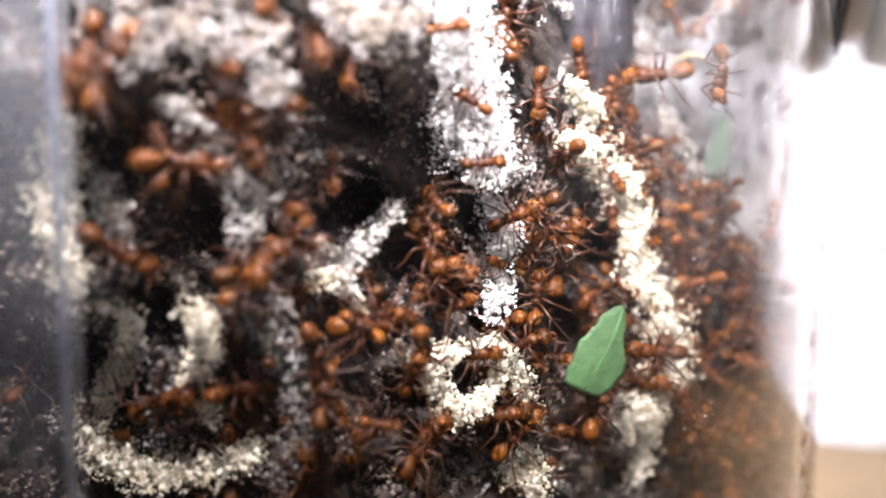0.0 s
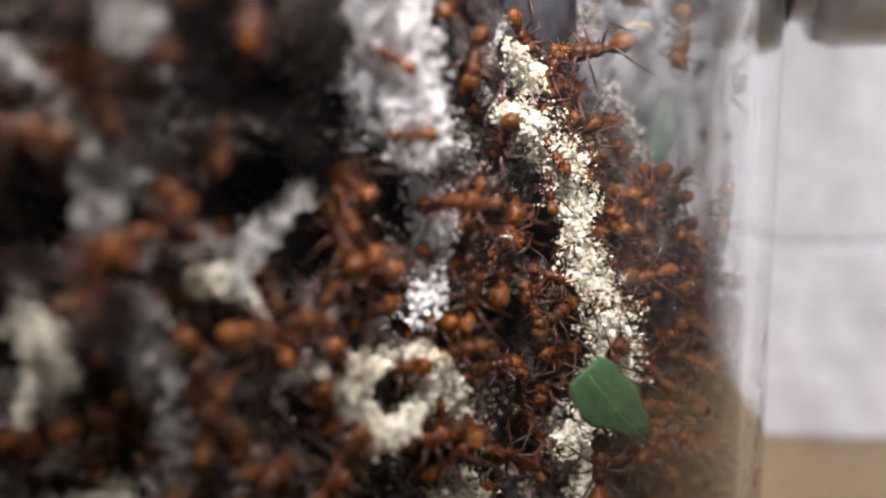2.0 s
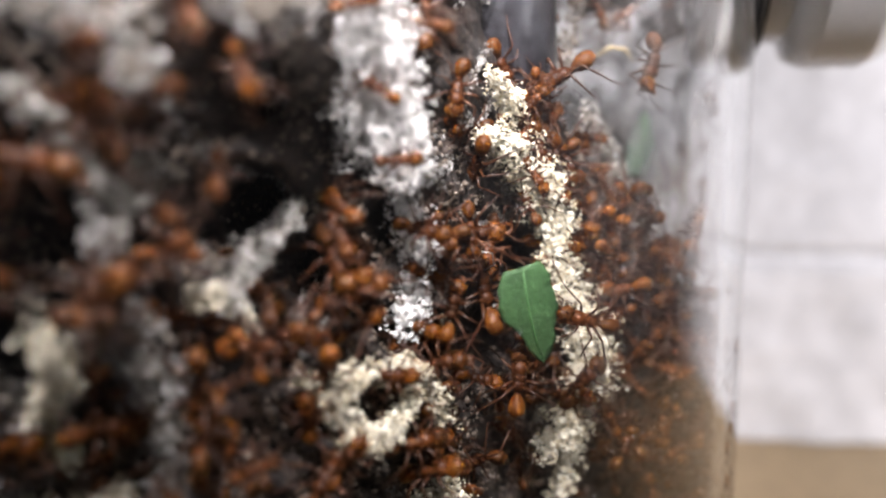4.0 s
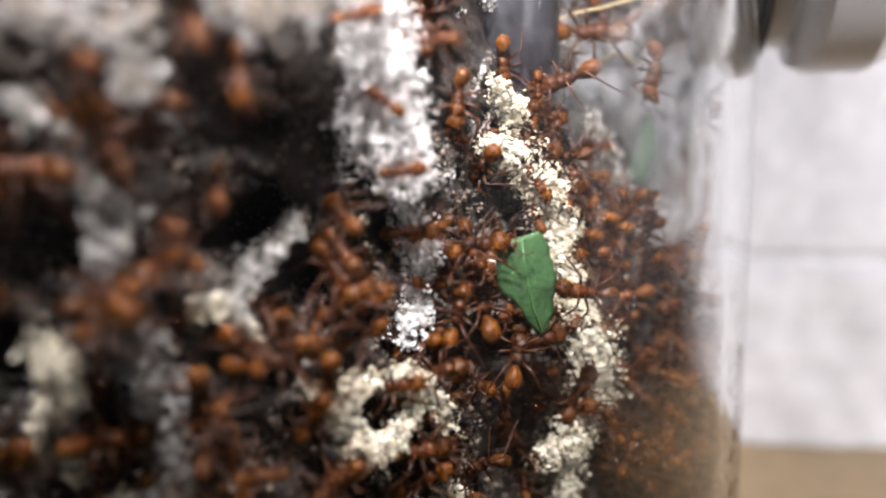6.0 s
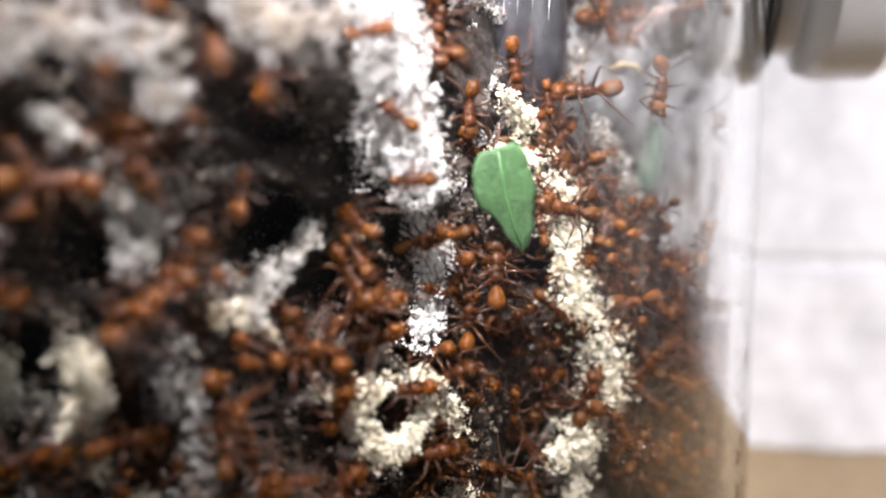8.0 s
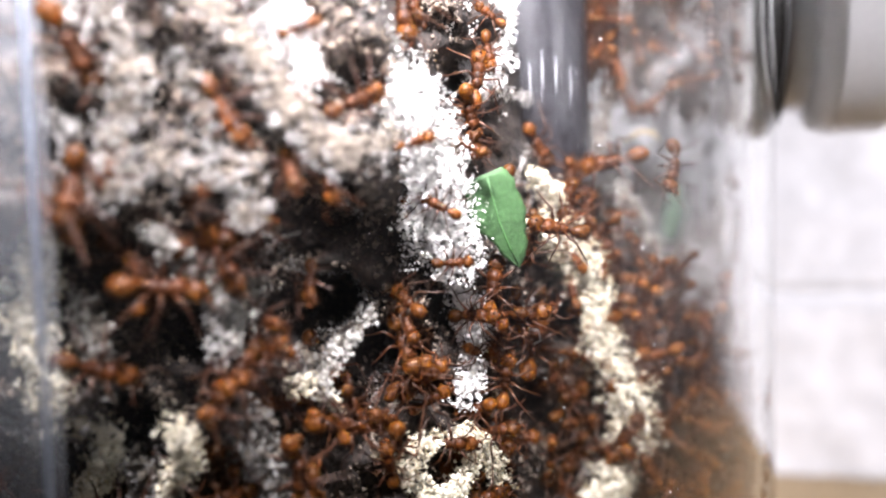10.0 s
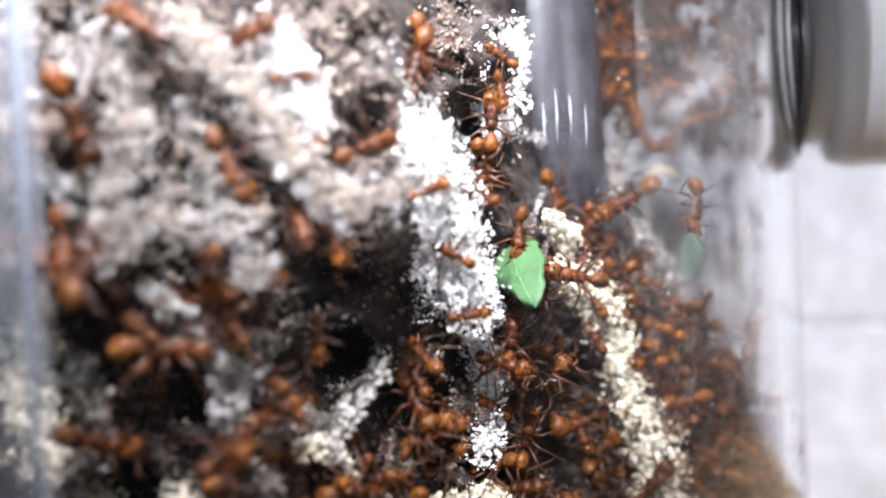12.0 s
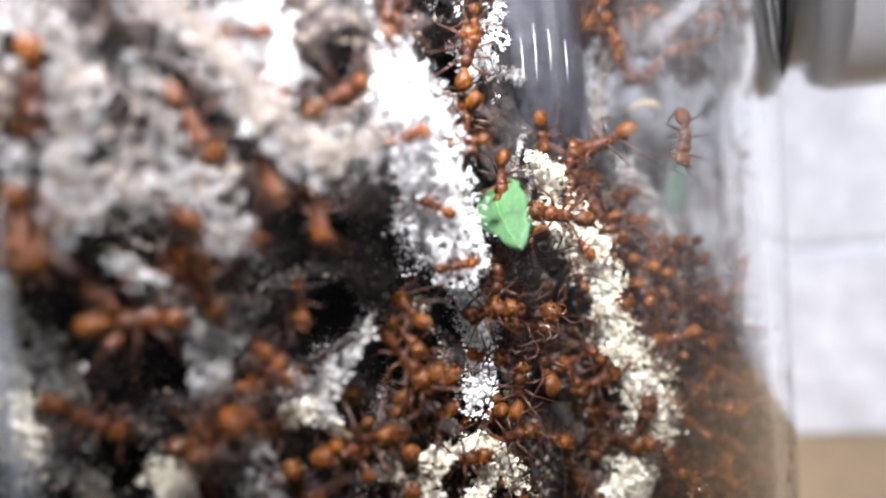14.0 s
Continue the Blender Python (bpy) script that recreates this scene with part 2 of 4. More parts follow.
TUFT = (np.array([(1, 0, 0), (-1, 0, 0), (0, 1, 0), (0, -1, 0), (0, 0, 1), (0, 0, -1)], float),
        np.array([(0, 2, 4), (2, 1, 4), (1, 3, 4), (3, 0, 4), (2, 0, 5), (1, 2, 5), (3, 1, 5), (0, 3, 5)]))
rng = np.random.default_rng(7)


def crumbs(shape, places, sizes, dent=0.35):
    """Arrays of many small dented lumps: verts and triangles."""
    base_v, base_f = shape
    n = len(places)
    verts = base_v[None] * (1 + rng.uniform(-dent, dent, (n, len(base_v), 1)))
    verts = verts * rng.uniform(0.65, 1.35, (n, 1, 3))
    tilt = rng.normal(size=(n, 3, 3))
    turn = np.linalg.qr(tilt)[0]
    verts = np.einsum("nij,nvj->nvi", turn, verts)
    verts = verts * np.asarray(sizes)[:, None, None] + np.asarray(places)[:, None, :]
    faces = base_f[None] + (np.arange(n) * len(base_v))[:, None, None]
    return verts.reshape(-1, 3), faces.reshape(-1, 3)


def merged(*batches):
    """Several (verts, triangles) as one."""
    verts, faces, n = [], [], 0
    for v, f in batches:
        verts.append(v)
        faces.append(f + n)
        n += len(v)
    return np.concatenate(verts), np.concatenate(faces)


def array_mesh(name, verts, tris, mat):
    me = bpy.data.meshes.new(name)
    me.vertices.add(len(verts))
    me.vertices.foreach_set("co", np.asarray(verts, np.float32).ravel())
    me.loops.add(len(tris) * 3)
    me.loops.foreach_set("vertex_index", np.asarray(tris, np.int32).ravel())
    me.polygons.add(len(tris))
    me.polygons.foreach_set("loop_start", np.arange(len(tris), dtype=np.int32) * 3)
    me.polygons.foreach_set("use_smooth", np.ones(len(tris), bool))
    me.materials.append(mat)
    me.update(calc_edges=True)
    return me


# ---- the jar's plan, in millimetres ----
AX, AY, JAR_R, JAR_H = -36.6, 102.8, 74.0, 130.0


def ease(a, b, v):
    t = min(1, max(0, (v - a) / (b - a)))
    return t * t * (3 - 2 * t)


def front(x, z):
    """How far back the garden's face lies at x, z."""
    h = z - 51
    y = 51.5 + 0.8 * min(x, 5) + 0.45 * max(0, x - 5)
    y += max(0, -19 - x) * 0.9
    y += 5 * ease(1, 6, x)
    y -= 10 * ease(2.5, 7.5, h) * ease(4.5, 8.5, -x)
    y += 4.5 * ease(7, 15, -h) * ease(13, 20, -x)
    y += 4 * ease(9, 14, h) * ease(0, 4, x)
    c = min(abs(AX - x), JAR_R - 4)
    return max(y, AY - math.sqrt((JAR_R - 3.0) ** 2 - c * c))


def right_end(z):
    """Where the garden's face ends on its open side."""
    steps = ((0, 29), (25, 28), (37, 24.5), (55, 11.5), (63, 3), (90, 2))
    for (z0, x0), (z1, x1) in zip(steps, steps[1:]):
        if z <= z1:
            return x0 + (x1 - x0) * (z - z0) / (z1 - z0)
    return 2


def inside(p, gap=2.6):
    """Keeps a place (mm) inside the jar's wall."""
    d = Vector((p[0] - AX, p[1] - AY, 0))
    most = JAR_R - gap
    if d.length > most:
        d *= most / d.length
    return Vector((AX + d.x, AY + d.y, p[2]))


# ---- setting ----
def setting():
    table = tagged(new("table", box("table", (0.5, 0.42, 0.018), WOOD, 0.002)), "light brown wooden table top", "table", kind="structure")
    table.location = (0.02, 0.09, -0.013)
    # sheet of paper behind the jar, creased across
    nx, nz = 60, 180
    verts, faces = [], []
    for side in (0, 0.0006):
        for j in range(nz + 1):
            z = -0.0036 + 0.175 * j / nz
            for i in range(nx + 1):
                x = 0.021 + 0.20 * i / nx
                y = 0.155 - 0.08 * x + 0.0040 * math.exp(-((z - 0.0355) / 0.0013) ** 2) + max(0, z - 0.0355) * 0.10
                y += 0.0018 * noise.noise((x * 55, z * 55, 3)) + 0.0010 * noise.noise((x * 170, z * 120, 8))
                verts.append((x, y + side, z))
    n = (nx + 1) * (nz + 1)
    for s in (0, 1):
        for j in range(nz):
            for i in range(nx):
                a = s * n + j * (nx + 1) + i
                q = (a, a + 1, a + nx + 2, a + nx + 1)
                faces.append(q if s == 0 else q[::-1])
    tagged(new("paper_sheet", mesh_of("paper_sheet", verts, faces, PAPER)), "crumpled white paper sheet standing upright behind the jar", "paper")


setting()


# ---- the jar and its hose connector ----
def jar():
    r, t, h = JAR_R * MM, 2.2 * MM, JAR_H * MM
    profile = [(0.00001, 0), (r - 0.003, 0), (r - 0.0008, 0.0008), (r, 0.003), (r, 0.0036), (r, h - 0.0026), (r, h - 0.002), (r - 0.0004, h - 0.0004), (r - t / 2, h),
               (r - t + 0.0003, h - 0.0004), (r - t, h - 0.002), (r - t, h - 0.0026), (r - t, 0.0046), (r - t, 0.004), (r - t - 0.002, 0.0022), (0.00001, 0.002)]
    ob = tagged(new("jar", None), "clear round plastic jar holding an ant nest", "jar")
    ob.location = (AX * MM, AY * MM, -0.0036)
    body = part("body", lathe("jar_body", profile, CLEAR, 256), ob)
    body.visible_shadow = False
    # hazy wet film on the open side of the inner wall, brown smears on the wall behind
    skins = []

    def skin(name, mat, a0, a1, label):
        skins.append(name)
        depth = r - t - 0.0002 * len(skins)
        verts, faces, n, k = [], [], 70, 60
        for i in range(n + 1):
            a = radians(a0 + (a1 - a0) * i / n)
            for j in range(k + 1):
                verts.append((depth * math.cos(a), depth * math.sin(a), 0.006 + 0.095 * j / k))
        for i in range(n):
            for j in range(k):
                a = i * (k + 1) + j
                faces.append((a, a + 1, a + k + 2, a + k + 1))
        part(name, mesh_of(name, verts, faces, mat), ob, label).visible_shadow = False
    skin("condensation_film", HAZE, -60, -14, "greyish condensation on the inner wall")
    skin("wall_crust", CRUST, -50, -17, "greyish white crust dried on the inner wall")
    skin("brown_smears", SMEAR, -10, 60, "brown droppings smeared on the inner wall")
    # fine drops on the open side
    drops, sizes = [], []
    for _ in range(260):
        a, z = radians(rng.uniform(-58, -12)), rng.uniform(0.012, 0.09)
        drops.append(((r - t - 0.00025) * math.cos(a), (r - t - 0.00025) * math.sin(a), z))
        sizes.append(rng.uniform(0.025, 0.065) * MM)
    part("fine_drops", array_mesh("fine_drops", *crumbs(LUMP, drops, sizes, 0.1), DROP_AND_GLINT), ob, "fine water drops on the inner wall", kind="stuff").visible_shadow = False
    # pale bluish film painting glare on the near wall, mould seam at its edge
    skin("glare_rib", GLARE_PAINT, -97, -80.6, "pale bluish film painted as glare on the jar's near wall")
    v, f = tube([(0, 0, 0.004), (0, 0, 0.03), (0, 0, 0.06), (0, 0, 0.09), (0, 0, 0.114)], [0.00022] * 5, 10)
    seam = part("mould_seam", mesh_of("mould_seam", v, f, FROSTED), ob, "vertical moulded seam catching the light")
    seam.location = (0.0122, -0.0730, 0)
    seam.visible_shadow = False


def connector():
    ob = tagged(new("hose_connector", None), "grey plastic screw hose connector fixed to the jar's side", "connector")
    ob.matrix_world = Matrix.Translation((0.0339, 0.0836, 0.0772)) @ Matrix.Rotation(radians(-15), 4, "Z") @ Matrix.Rotation(radians(90), 4, "Y")
    def ring(r0, r1, a, b, e):
        g = 0.00015
        return [(r0, a + g), (r0 + g, a), (r1 - e - g, a), (r1 - e, a), (r1 - 0.3 * e, a + 0.3 * e), (r1, a + e), (r1, a + e + g), (r1, b - e - g), (r1, b - e),
                (r1 - 0.3 * e, b - 0.3 * e), (r1 - e, b), (r1 - e - g, b), (r0 + g, b), (r0, b - g)]
    part("flange", lathe("flange", ring(0.008, 0.0137, -0.0050, -0.0014, 0.0015), PLASTIC, 72, True), ob)
    part("gasket", lathe("gasket", ring(0.008, 0.0124, -0.0013, 0.0016, 0.0003), RUBBER, 72, True), ob, "black rubber gasket")
    for at in (-0.0009, -0.0001, 0.0007):
        part("thread", lathe("thread", ring(0.0122, 0.0129, at, at + 0.0004, 0.00015), THREAD, 72, True), ob, "shiny dark screw thread")
    part("neck", lathe("neck", ring(0.007, 0.0108, 0.0015, 0.0045, 0.0003), PLASTIC, 72, True), ob)
    part("nut", lathe("nut", ring(0.007, 0.0137, 0.0042, 0.0148, 0.0026), PLASTIC, 72, True), ob)
    part("hose", lathe("hose", ring(0.008, 0.0104, 0.0146, 0.0800, 0.0003), PLASTIC, 72, True), ob)


jar()
connector()

# ---- the fungus garden ----
garden = tagged(new("fungus_garden", None), "dark fungus garden with white and cream lumps filling the jar", "fungus garden")
CAVES = ((-20.4, 47.0, 3.0), (-9.1, 44.9, 1.6), (-11.5, 39.2, 1.7), (-13.8, 48.3, 1.7), (-3.5, 47.7, 1.3), (-6.0, 41.0, 1.4), (-7.9, 44.5, 2.2),
         (-12.6, 48.5, 1.7), (6.5, 44.5, 2.2), (-26.0, 41.0, 1.9), (-8.0, 34.5, 1.7), (-3.5, 39.0, 1.2), (-11.6, 56.7, 2.2), (-8.5, 64.0, 1.2),
         (-2.0, 66.5, 1.8), (-12.0, 49.5, 1.7), (3.0, 38.5, 1.7))


def face_depth(x, z):
    """The dark pulp's face: behind the lumps, folded, with burrows."""
    y = front(x, z) + 3.0
    y += 2.4 * noise.noise((x * 0.23, z * 0.23, 4.0)) + 1.3 * noise.noise((x * 0.62, z * 0.62, 9.0)) + 0.5 * noise.noise((x * 1.7, z * 1.7, 2.0))
    for cx, cz, r in CAVES:
        d = ((x - cx) ** 2 + (z - cz) ** 2) / (r * r)
        if d < 6:
            y += 8 * math.exp(-d * d * 0.6)
    return y


def core():
    n, m, levels = 230, 60, 170
    verts, faces = [], []
    for j in range(levels + 1):
        z = -1.2 + 88 * j / levels
        x0, x1 = -60.0, right_end(z) + 1.2 * noise.noise((z * 0.3, 1, 1))
        for i in range(n):
            x = x0 + (x1 - x0) * i / (n - 1)
            p = inside((x, face_depth(x, z), z), 2.7)
            verts.append(p * MM)
        xb = max(x1, (17.0 + 3.0 * noise.noise((z * 0.16, 7, 2)) + 1.2 * noise.noise((z * 0.5, 3, 2))) * ease(48, 58, z))
        a1 = math.atan2(math.sqrt(max(0, (JAR_R - 2.8) ** 2 - (xb - AX) ** 2)), xb - AX)
        for i in range(m):
            a = a1 + (radians(251) - a1) * i / (m - 1)
            r = JAR_R - 2.8 - 0.5 * abs(noise.noise((a * 9, z * 0.4, 5)))
            verts.append(Vector((AX + r * math.cos(a), AY + r * math.sin(a), z)) * MM)
    k = n + m
    for j in range(levels):
        for i in range(k):
            a, b = j * k + i, j * k + (i + 1) % k
            faces.append((a, b, b + k, a + k))
    faces.append(tuple(range(k))[::-1])
    faces.append(tuple(range(levels * k, (levels + 1) * k)))
    part("pulp_mass", mesh_of("pulp_mass", verts, faces, SUBSTRATE), garden, "dark chewed leaf pulp with burrows")
    # loose crumbs over the pulp
    places, sizes = [], []
    while len(places) < 40000:
        z = rng.uniform(14, 84)
        x = rng.uniform(-50, min(right_end(z), 14))
        if x > -2 and z > 55:
            continue
        if noise.noise((x * 0.4, z * 0.4, 21)) + 0.6 * noise.noise((x * 1.3, z * 1.3, 5)) < rng.uniform(-0.35, 0.40):
            continue
        places.append(inside((x, face_depth(x, z) - rng.uniform(-0.1, 0.6), z), 2.6) * MM)
        sizes.append((rng.uniform(0.06, 0.13) if rng.random() < 0.7 else rng.uniform(0.13, 0.34)) * MM)
    part("pulp_crumbs", array_mesh("pulp_crumbs", *crumbs(TUFT, places, sizes, 0.4), CRUMB), garden, "pale crumbs on the dark pulp", kind="stuff")


def lobe_of(kind, line):
    """A lumpy growth of fungus along a line of (x, y, z, radius), all in mm: a dull bed covered with small tufts and pores."""
    pts = [Vector(p[:3]) for p in line]
    radii = [p[3] for p in line]
    places, sizes, beds, bed_sizes = [], [], [], []
    stray = 0.0 if kind == "white" else 0.5
    cut = {"white": -0.27, "cream": -0.20, "pale": -0.08, "grey": -0.04, "pulp": -0.5}[kind]
    for i in range(len(pts) - 1):
        a, b, ra, rb = pts[i], pts[i + 1], radii[i], radii[i + 1]
        length = (b - a).length
        mean = (ra + rb) / 2
        for _ in range(int((40 if kind == "pulp" else 46 if mean > 1.2 else 11) * (length / mean + 0.6))):
            t = rng.uniform(-0.1, 1.1)
            r = ra + (rb - ra) * t
            d = Vector(rng.normal(size=3)).normalized() * r * rng.uniform(0.1, 0.68)
            d.y *= 0.7
            q = a.lerp(b, t)
            beds.append(q + noise.noise_vector(q * 0.9) * min(r, 1.0) * stray + d)
            bed_sizes.append(r * (rng.uniform(0.22, 0.42) if kind == "pulp" else rng.uniform(0.08, 0.19)))
        for _ in range(int((78 if kind == "white" or mean < 1.3 else 50) * (length + mean) * mean * 2)):
            t = rng.uniform(-0.15, 1.15)
            r = max(0.3, ra + (rb - ra) * t)
            d = Vector(rng.normal(size=3)).normalized()
            if d.y > 0.3:
                d.y *= -1
            q = a.lerp(b, t)
            q = q + noise.noise_vector(q * 0.9) * min(r, 1.0) * stray
            at = q + d * r
            if noise.noise(at * 1.2 + Vector((40, 0, 0))) < cut or noise.noise(at * 3.0) < cut - 0.05:
                continue
            bumpy = 0.80 + 0.65 * noise.noise(at * 0.9) + 0.30 * noise.noise(at * 1.9) + 0.16 * noise.noise(at * 4.5)
            d.y *= 0.75
            places.append(q + d * r * bumpy)
            sizes.append(rng.uniform(0.045, 0.10) if rng.random() < 0.88 else rng.uniform(0.10, 0.19))
    def settle(them):
        return [inside(p, 2.5) * MM for p in them]
    v1, f1 = crumbs(BOULDER if kind == "pulp" else LUMP, settle(beds), np.array(bed_sizes) * MM, 0.45)
    v2, f2 = crumbs(TUFT, settle(places), np.array(sizes) * MM, 0.5)
    v, f = merged((v1, f1), (v2, f2))
    me = array_mesh("fungus_lobe", v, f, FUNGUS[kind])
    me.materials.append(PALE_BED[kind] if kind in PALE_BED else FUNGUS["pulp"] if kind == "pulp" else BED)
    slot = np.zeros(len(f), np.int32)
    slot[:len(f1)] = 1
    me.polygons.foreach_set("material_index", slot)
    me.polygons.foreach_set("use_smooth", slot.astype(bool))
    part("fungus_lobe", me, garden, {"white": "white fluffy fungus lump", "cream": "cream granular fungus lump", "pale": "pale patchy fungus lump", "grey": "greyish older fungus lump",
                                     "pulp": "brown clump of pulp near the jar's mouth"}[kind])


core()
lobe_of("white", [(-6.0, 43.1, 63.8, 2.84), (-5.5, 45.2, 61.0, 3.28), (-4.9, 47.1, 57.5, 3.55), (-3.7, 48.2, 53.7, 3.22), (-3.0, 48.7, 51.4, 2.1)])
lobe_of("white", [(-9.4, 41.2, 72.4, 1.6), (-8.4, 41.6, 70.0, 1.5), (-7.6, 43.0, 67.6, 1.0)])
lobe_of("white", [(-13.6, 37.0, 69.1, 1.8), (-12.2, 37.4, 66.8, 1.7), (-11.4, 37.6, 64.3, 1.2)])
lobe_of("white", [(-3.8, 52.9, 71.3, 2.12), (-1.1, 55.2, 72.7, 2.45), (0.2, 57.6, 73.5, 2.6), (-0.1, 57.2, 70.6, 2.7), (-0.2, 56.4, 67.6, 2.2), (0.4, 56.2, 64.8, 1.3), (0.3, 55.8, 62.4, 0.7)])
lobe_of("white", [(-2.6, 52.1, 48.6, 1.84), (-1.8, 52.6, 46.5, 1.86), (-2.2, 52.4, 43.2, 1.86), (-2.4, 52.1, 40.6, 1.66)])
lobe_of("cream", [(-0.2, 54.9, 41.1, 0.96), (0.0, 55.1, 38.9, 0.88)])
lobe_of("cream", [(3.2, 56.4, 54.0, 1.2), (5.9, 60.4, 53.2, 2.3), (8.2, 61.4, 50.6, 2.5), (9.6, 62.0, 47.6, 2.2), (9.4, 62.2, 45.0, 1.4)])
lobe_of("cream", [(3.6, 56.4, 58.6, 0.8), (5.0, 59.3, 57.4, 1.5), (5.8, 60.2, 55.6, 1.2)])
lobe_of("cream", [(9.6, 62.0, 45.1, 1.7), (10.5, 62.6, 41.8, 2.49), (12.3, 63.4, 37.9, 2.85), (13.9, 64.0, 33.4, 2.34)])
lobe_of("cream", [(13.5, 63.9, 35.4, 1.84), (13.0, 63.7, 32.3, 2.38), (10.9, 62.8, 29.0, 2.37), (9.0, 61.8, 27.3, 1.83)])
lobe_of("grey", [(15.2, 73.5, 71.3, 1.2), (14.0, 73.0, 68.6, 1.6), (12.0, 72.6, 64.2, 1.5), (11.6, 71.1, 60.9, 1.5)])
lobe_of("pale", [(13.6, 71.5, 57.6, 1.3), (15.8, 72.6, 54.6, 1.7), (17.4, 73.4, 51.6, 1.3), (20.0, 73.5, 47.0, 1.0)])
lobe_of("grey", [(-17.6, 33.7, 69.7, 1.53), (-15.7, 34.4, 67.5, 1.51), (-13.7, 35.0, 65.0, 1.49), (-12.3, 35.5, 62.4, 1.61), (-10.3, 36.4, 60.4, 1.62), (-8.5, 37.2, 59.7, 1.36)])
lobe_of("grey", [(-21.6, 33.7, 67.1, 1.43), (-20.6, 34.0, 63.9, 1.68), (-21.6, 33.7, 60.7, 1.67), (-21.9, 33.7, 57.5, 1.53), (-19.4, 34.3, 58.4, 1.24)])
lobe_of("grey", [(-18.1, 35.1, 63.9, 1.4), (-16.8, 35.6, 61.3, 1.25), (-15.3, 35.9, 58.6, 1.1), (-17.7, 35.3, 60.0, 1.25)])
lobe_of("grey", [(-25.4, 34.0, 61.9, 0.88), (-24.2, 34.1, 60.8, 0.87), (-24.9, 34.0, 58.3, 0.8)])
lobe_of("grey", [(-19.9, 34.2, 59.1, 1.89), (-17.6, 34.7, 58.2, 1.55), (-15.3, 35.5, 58.3, 2.0), (-14.7, 35.8, 55.7, 1.52), (-16.2, 37.7, 54.5, 1.13)])
lobe_of("grey", [(-10.6, 36.3, 59.6, 1.36), (-8.6, 37.1, 59.2, 1.83), (-6.7, 39.4, 60.3, 1.92)])
lobe_of("pale", [(-19.6, 35.1, 54.4, 0.88), (-18.4, 36.4, 52.6, 0.96), (-17.1, 37.5, 50.7, 1.16), (-16.4, 38.0, 49.3, 1.16), (-16.8, 37.7, 47.5, 0.84)])
lobe_of("grey", [(-18.9, 36.5, 52.5, 0.79), (-17.9, 37.2, 50.1, 0.91), (-17.5, 37.7, 47.9, 1.03), (-17.2, 37.8, 46.5, 0.97)])
lobe_of("pale", [(-8.5, 44.3, 48.8, 0.53), (-9.2, 43.7, 48.1, 0.84), (-10.1, 43.0, 47.0, 0.66), (-11.0, 42.3, 45.7, 1.03), (-11.7, 41.8, 44.8, 0.75), (-12.1, 41.4, 43.5, 0.89)])
lobe_of("grey", [(-13.4, 40.8, 46.6, 0.47), (-12.7, 41.5, 45.5, 0.68), (-11.9, 42.1, 44.4, 0.62)])
lobe_of("grey", [(-9.7, 43.9, 48.7, 0.64), (-10.8, 42.9, 46.6, 0.79), (-12.2, 41.8, 44.8, 0.94)])
lobe_of("grey", [(-17.2, 38.3, 43.8, 1.5), (-16.7, 39.3, 41.4, 1.71), (-16.3, 40.6, 38.8, 1.77), (-14.7, 40.7, 39.4, 1.58), (-15.9, 41.0, 35.6, 1.64)])
lobe_of("grey", [(-24.7, 40.4, 39.1, 1.72), (-24.3, 41.8, 36.7, 1.97), (-24.8, 42.0, 33.5, 2.23), (-21.2, 40.5, 38.5, 1.04)])
lobe_of("grey", [(-29.6, 38.7, 42.9, 2.56), (-26.2, 38.1, 43.8, 1.84)])
lobe_of("cream", [(-8.4, 44.3, 38.4, 0.88), (-7.1, 45.5, 36.9, 1.43), (-6.4, 46.0, 35.3, 1.46), (-4.7, 47.3, 33.6, 1.5), (-2.7, 48.9, 34.2, 1.38), (-1.9, 49.6, 35.6, 1.06)])
lobe_of("cream", [(-7.4, 45.7, 37.3, 1.09), (-5.7, 47.1, 37.9, 1.19), (-2.8, 49.4, 37.9, 1.24), (-1.1, 50.7, 36.3, 1.27), (0.2, 51.7, 33.8, 1.22)])
lobe_of("cream", [(-27.4, 36.1, 55.0, 1.58), (-29.9, 38.5, 52.0, 1.89), (-30.4, 38.5, 49.4, 2.1), (-29.8, 38.5, 46.5, 1.89), (-28.6, 38.3, 43.9, 1.86), (-26.9, 38.7, 42.3, 1.23)])
lobe_of("pale", [(-26.0, 37.0, 50.1, 1.18), (-25.2, 36.9, 48.0, 1.5), (-24.8, 36.7, 45.6, 1.0)])
lobe_of("cream", [(-25.8, 39.1, 41.5, 1.32), (-28.0, 42.2, 37.7, 1.56), (-31.2, 43.1, 34.0, 1.88), (-30.5, 43.0, 30.6, 2.14), (-26.3, 42.6, 29.7, 1.84), (-21.8, 42.1, 30.5, 1.76), (-18.7, 41.8, 31.6, 1.49)])
lobe_of("cream", [(-20.0, 36.6, 42.4, 1.33), (-20.5, 39.0, 39.8, 1.02), (-22.9, 41.2, 36.0, 1.19), (-21.2, 41.2, 34.1, 0.84)])
lobe_of("grey", [(-16.3, 39.1, 42.8, 1.51), (-15.9, 40.2, 40.0, 1.56), (-15.4, 40.9, 36.7, 1.4), (-14.7, 41.0, 33.6, 1.46), (-16.4, 41.1, 30.7, 1.88)])
lobe_of("cream", [(-13.8, 41.2, 44.1, 0.93), (-12.5, 42.2, 44.3, 0.94), (-11.2, 43.2, 41.9, 0.72)])
lobe_of("pale", [(-20.2, 35.4, 54.8, 1.08), (-18.9, 37.0, 53.2, 1.32), (-17.8, 37.8, 51.2, 1.66), (-16.1, 39.3, 50.8, 1.69), (-17.3, 38.2, 49.4, 1.33)])
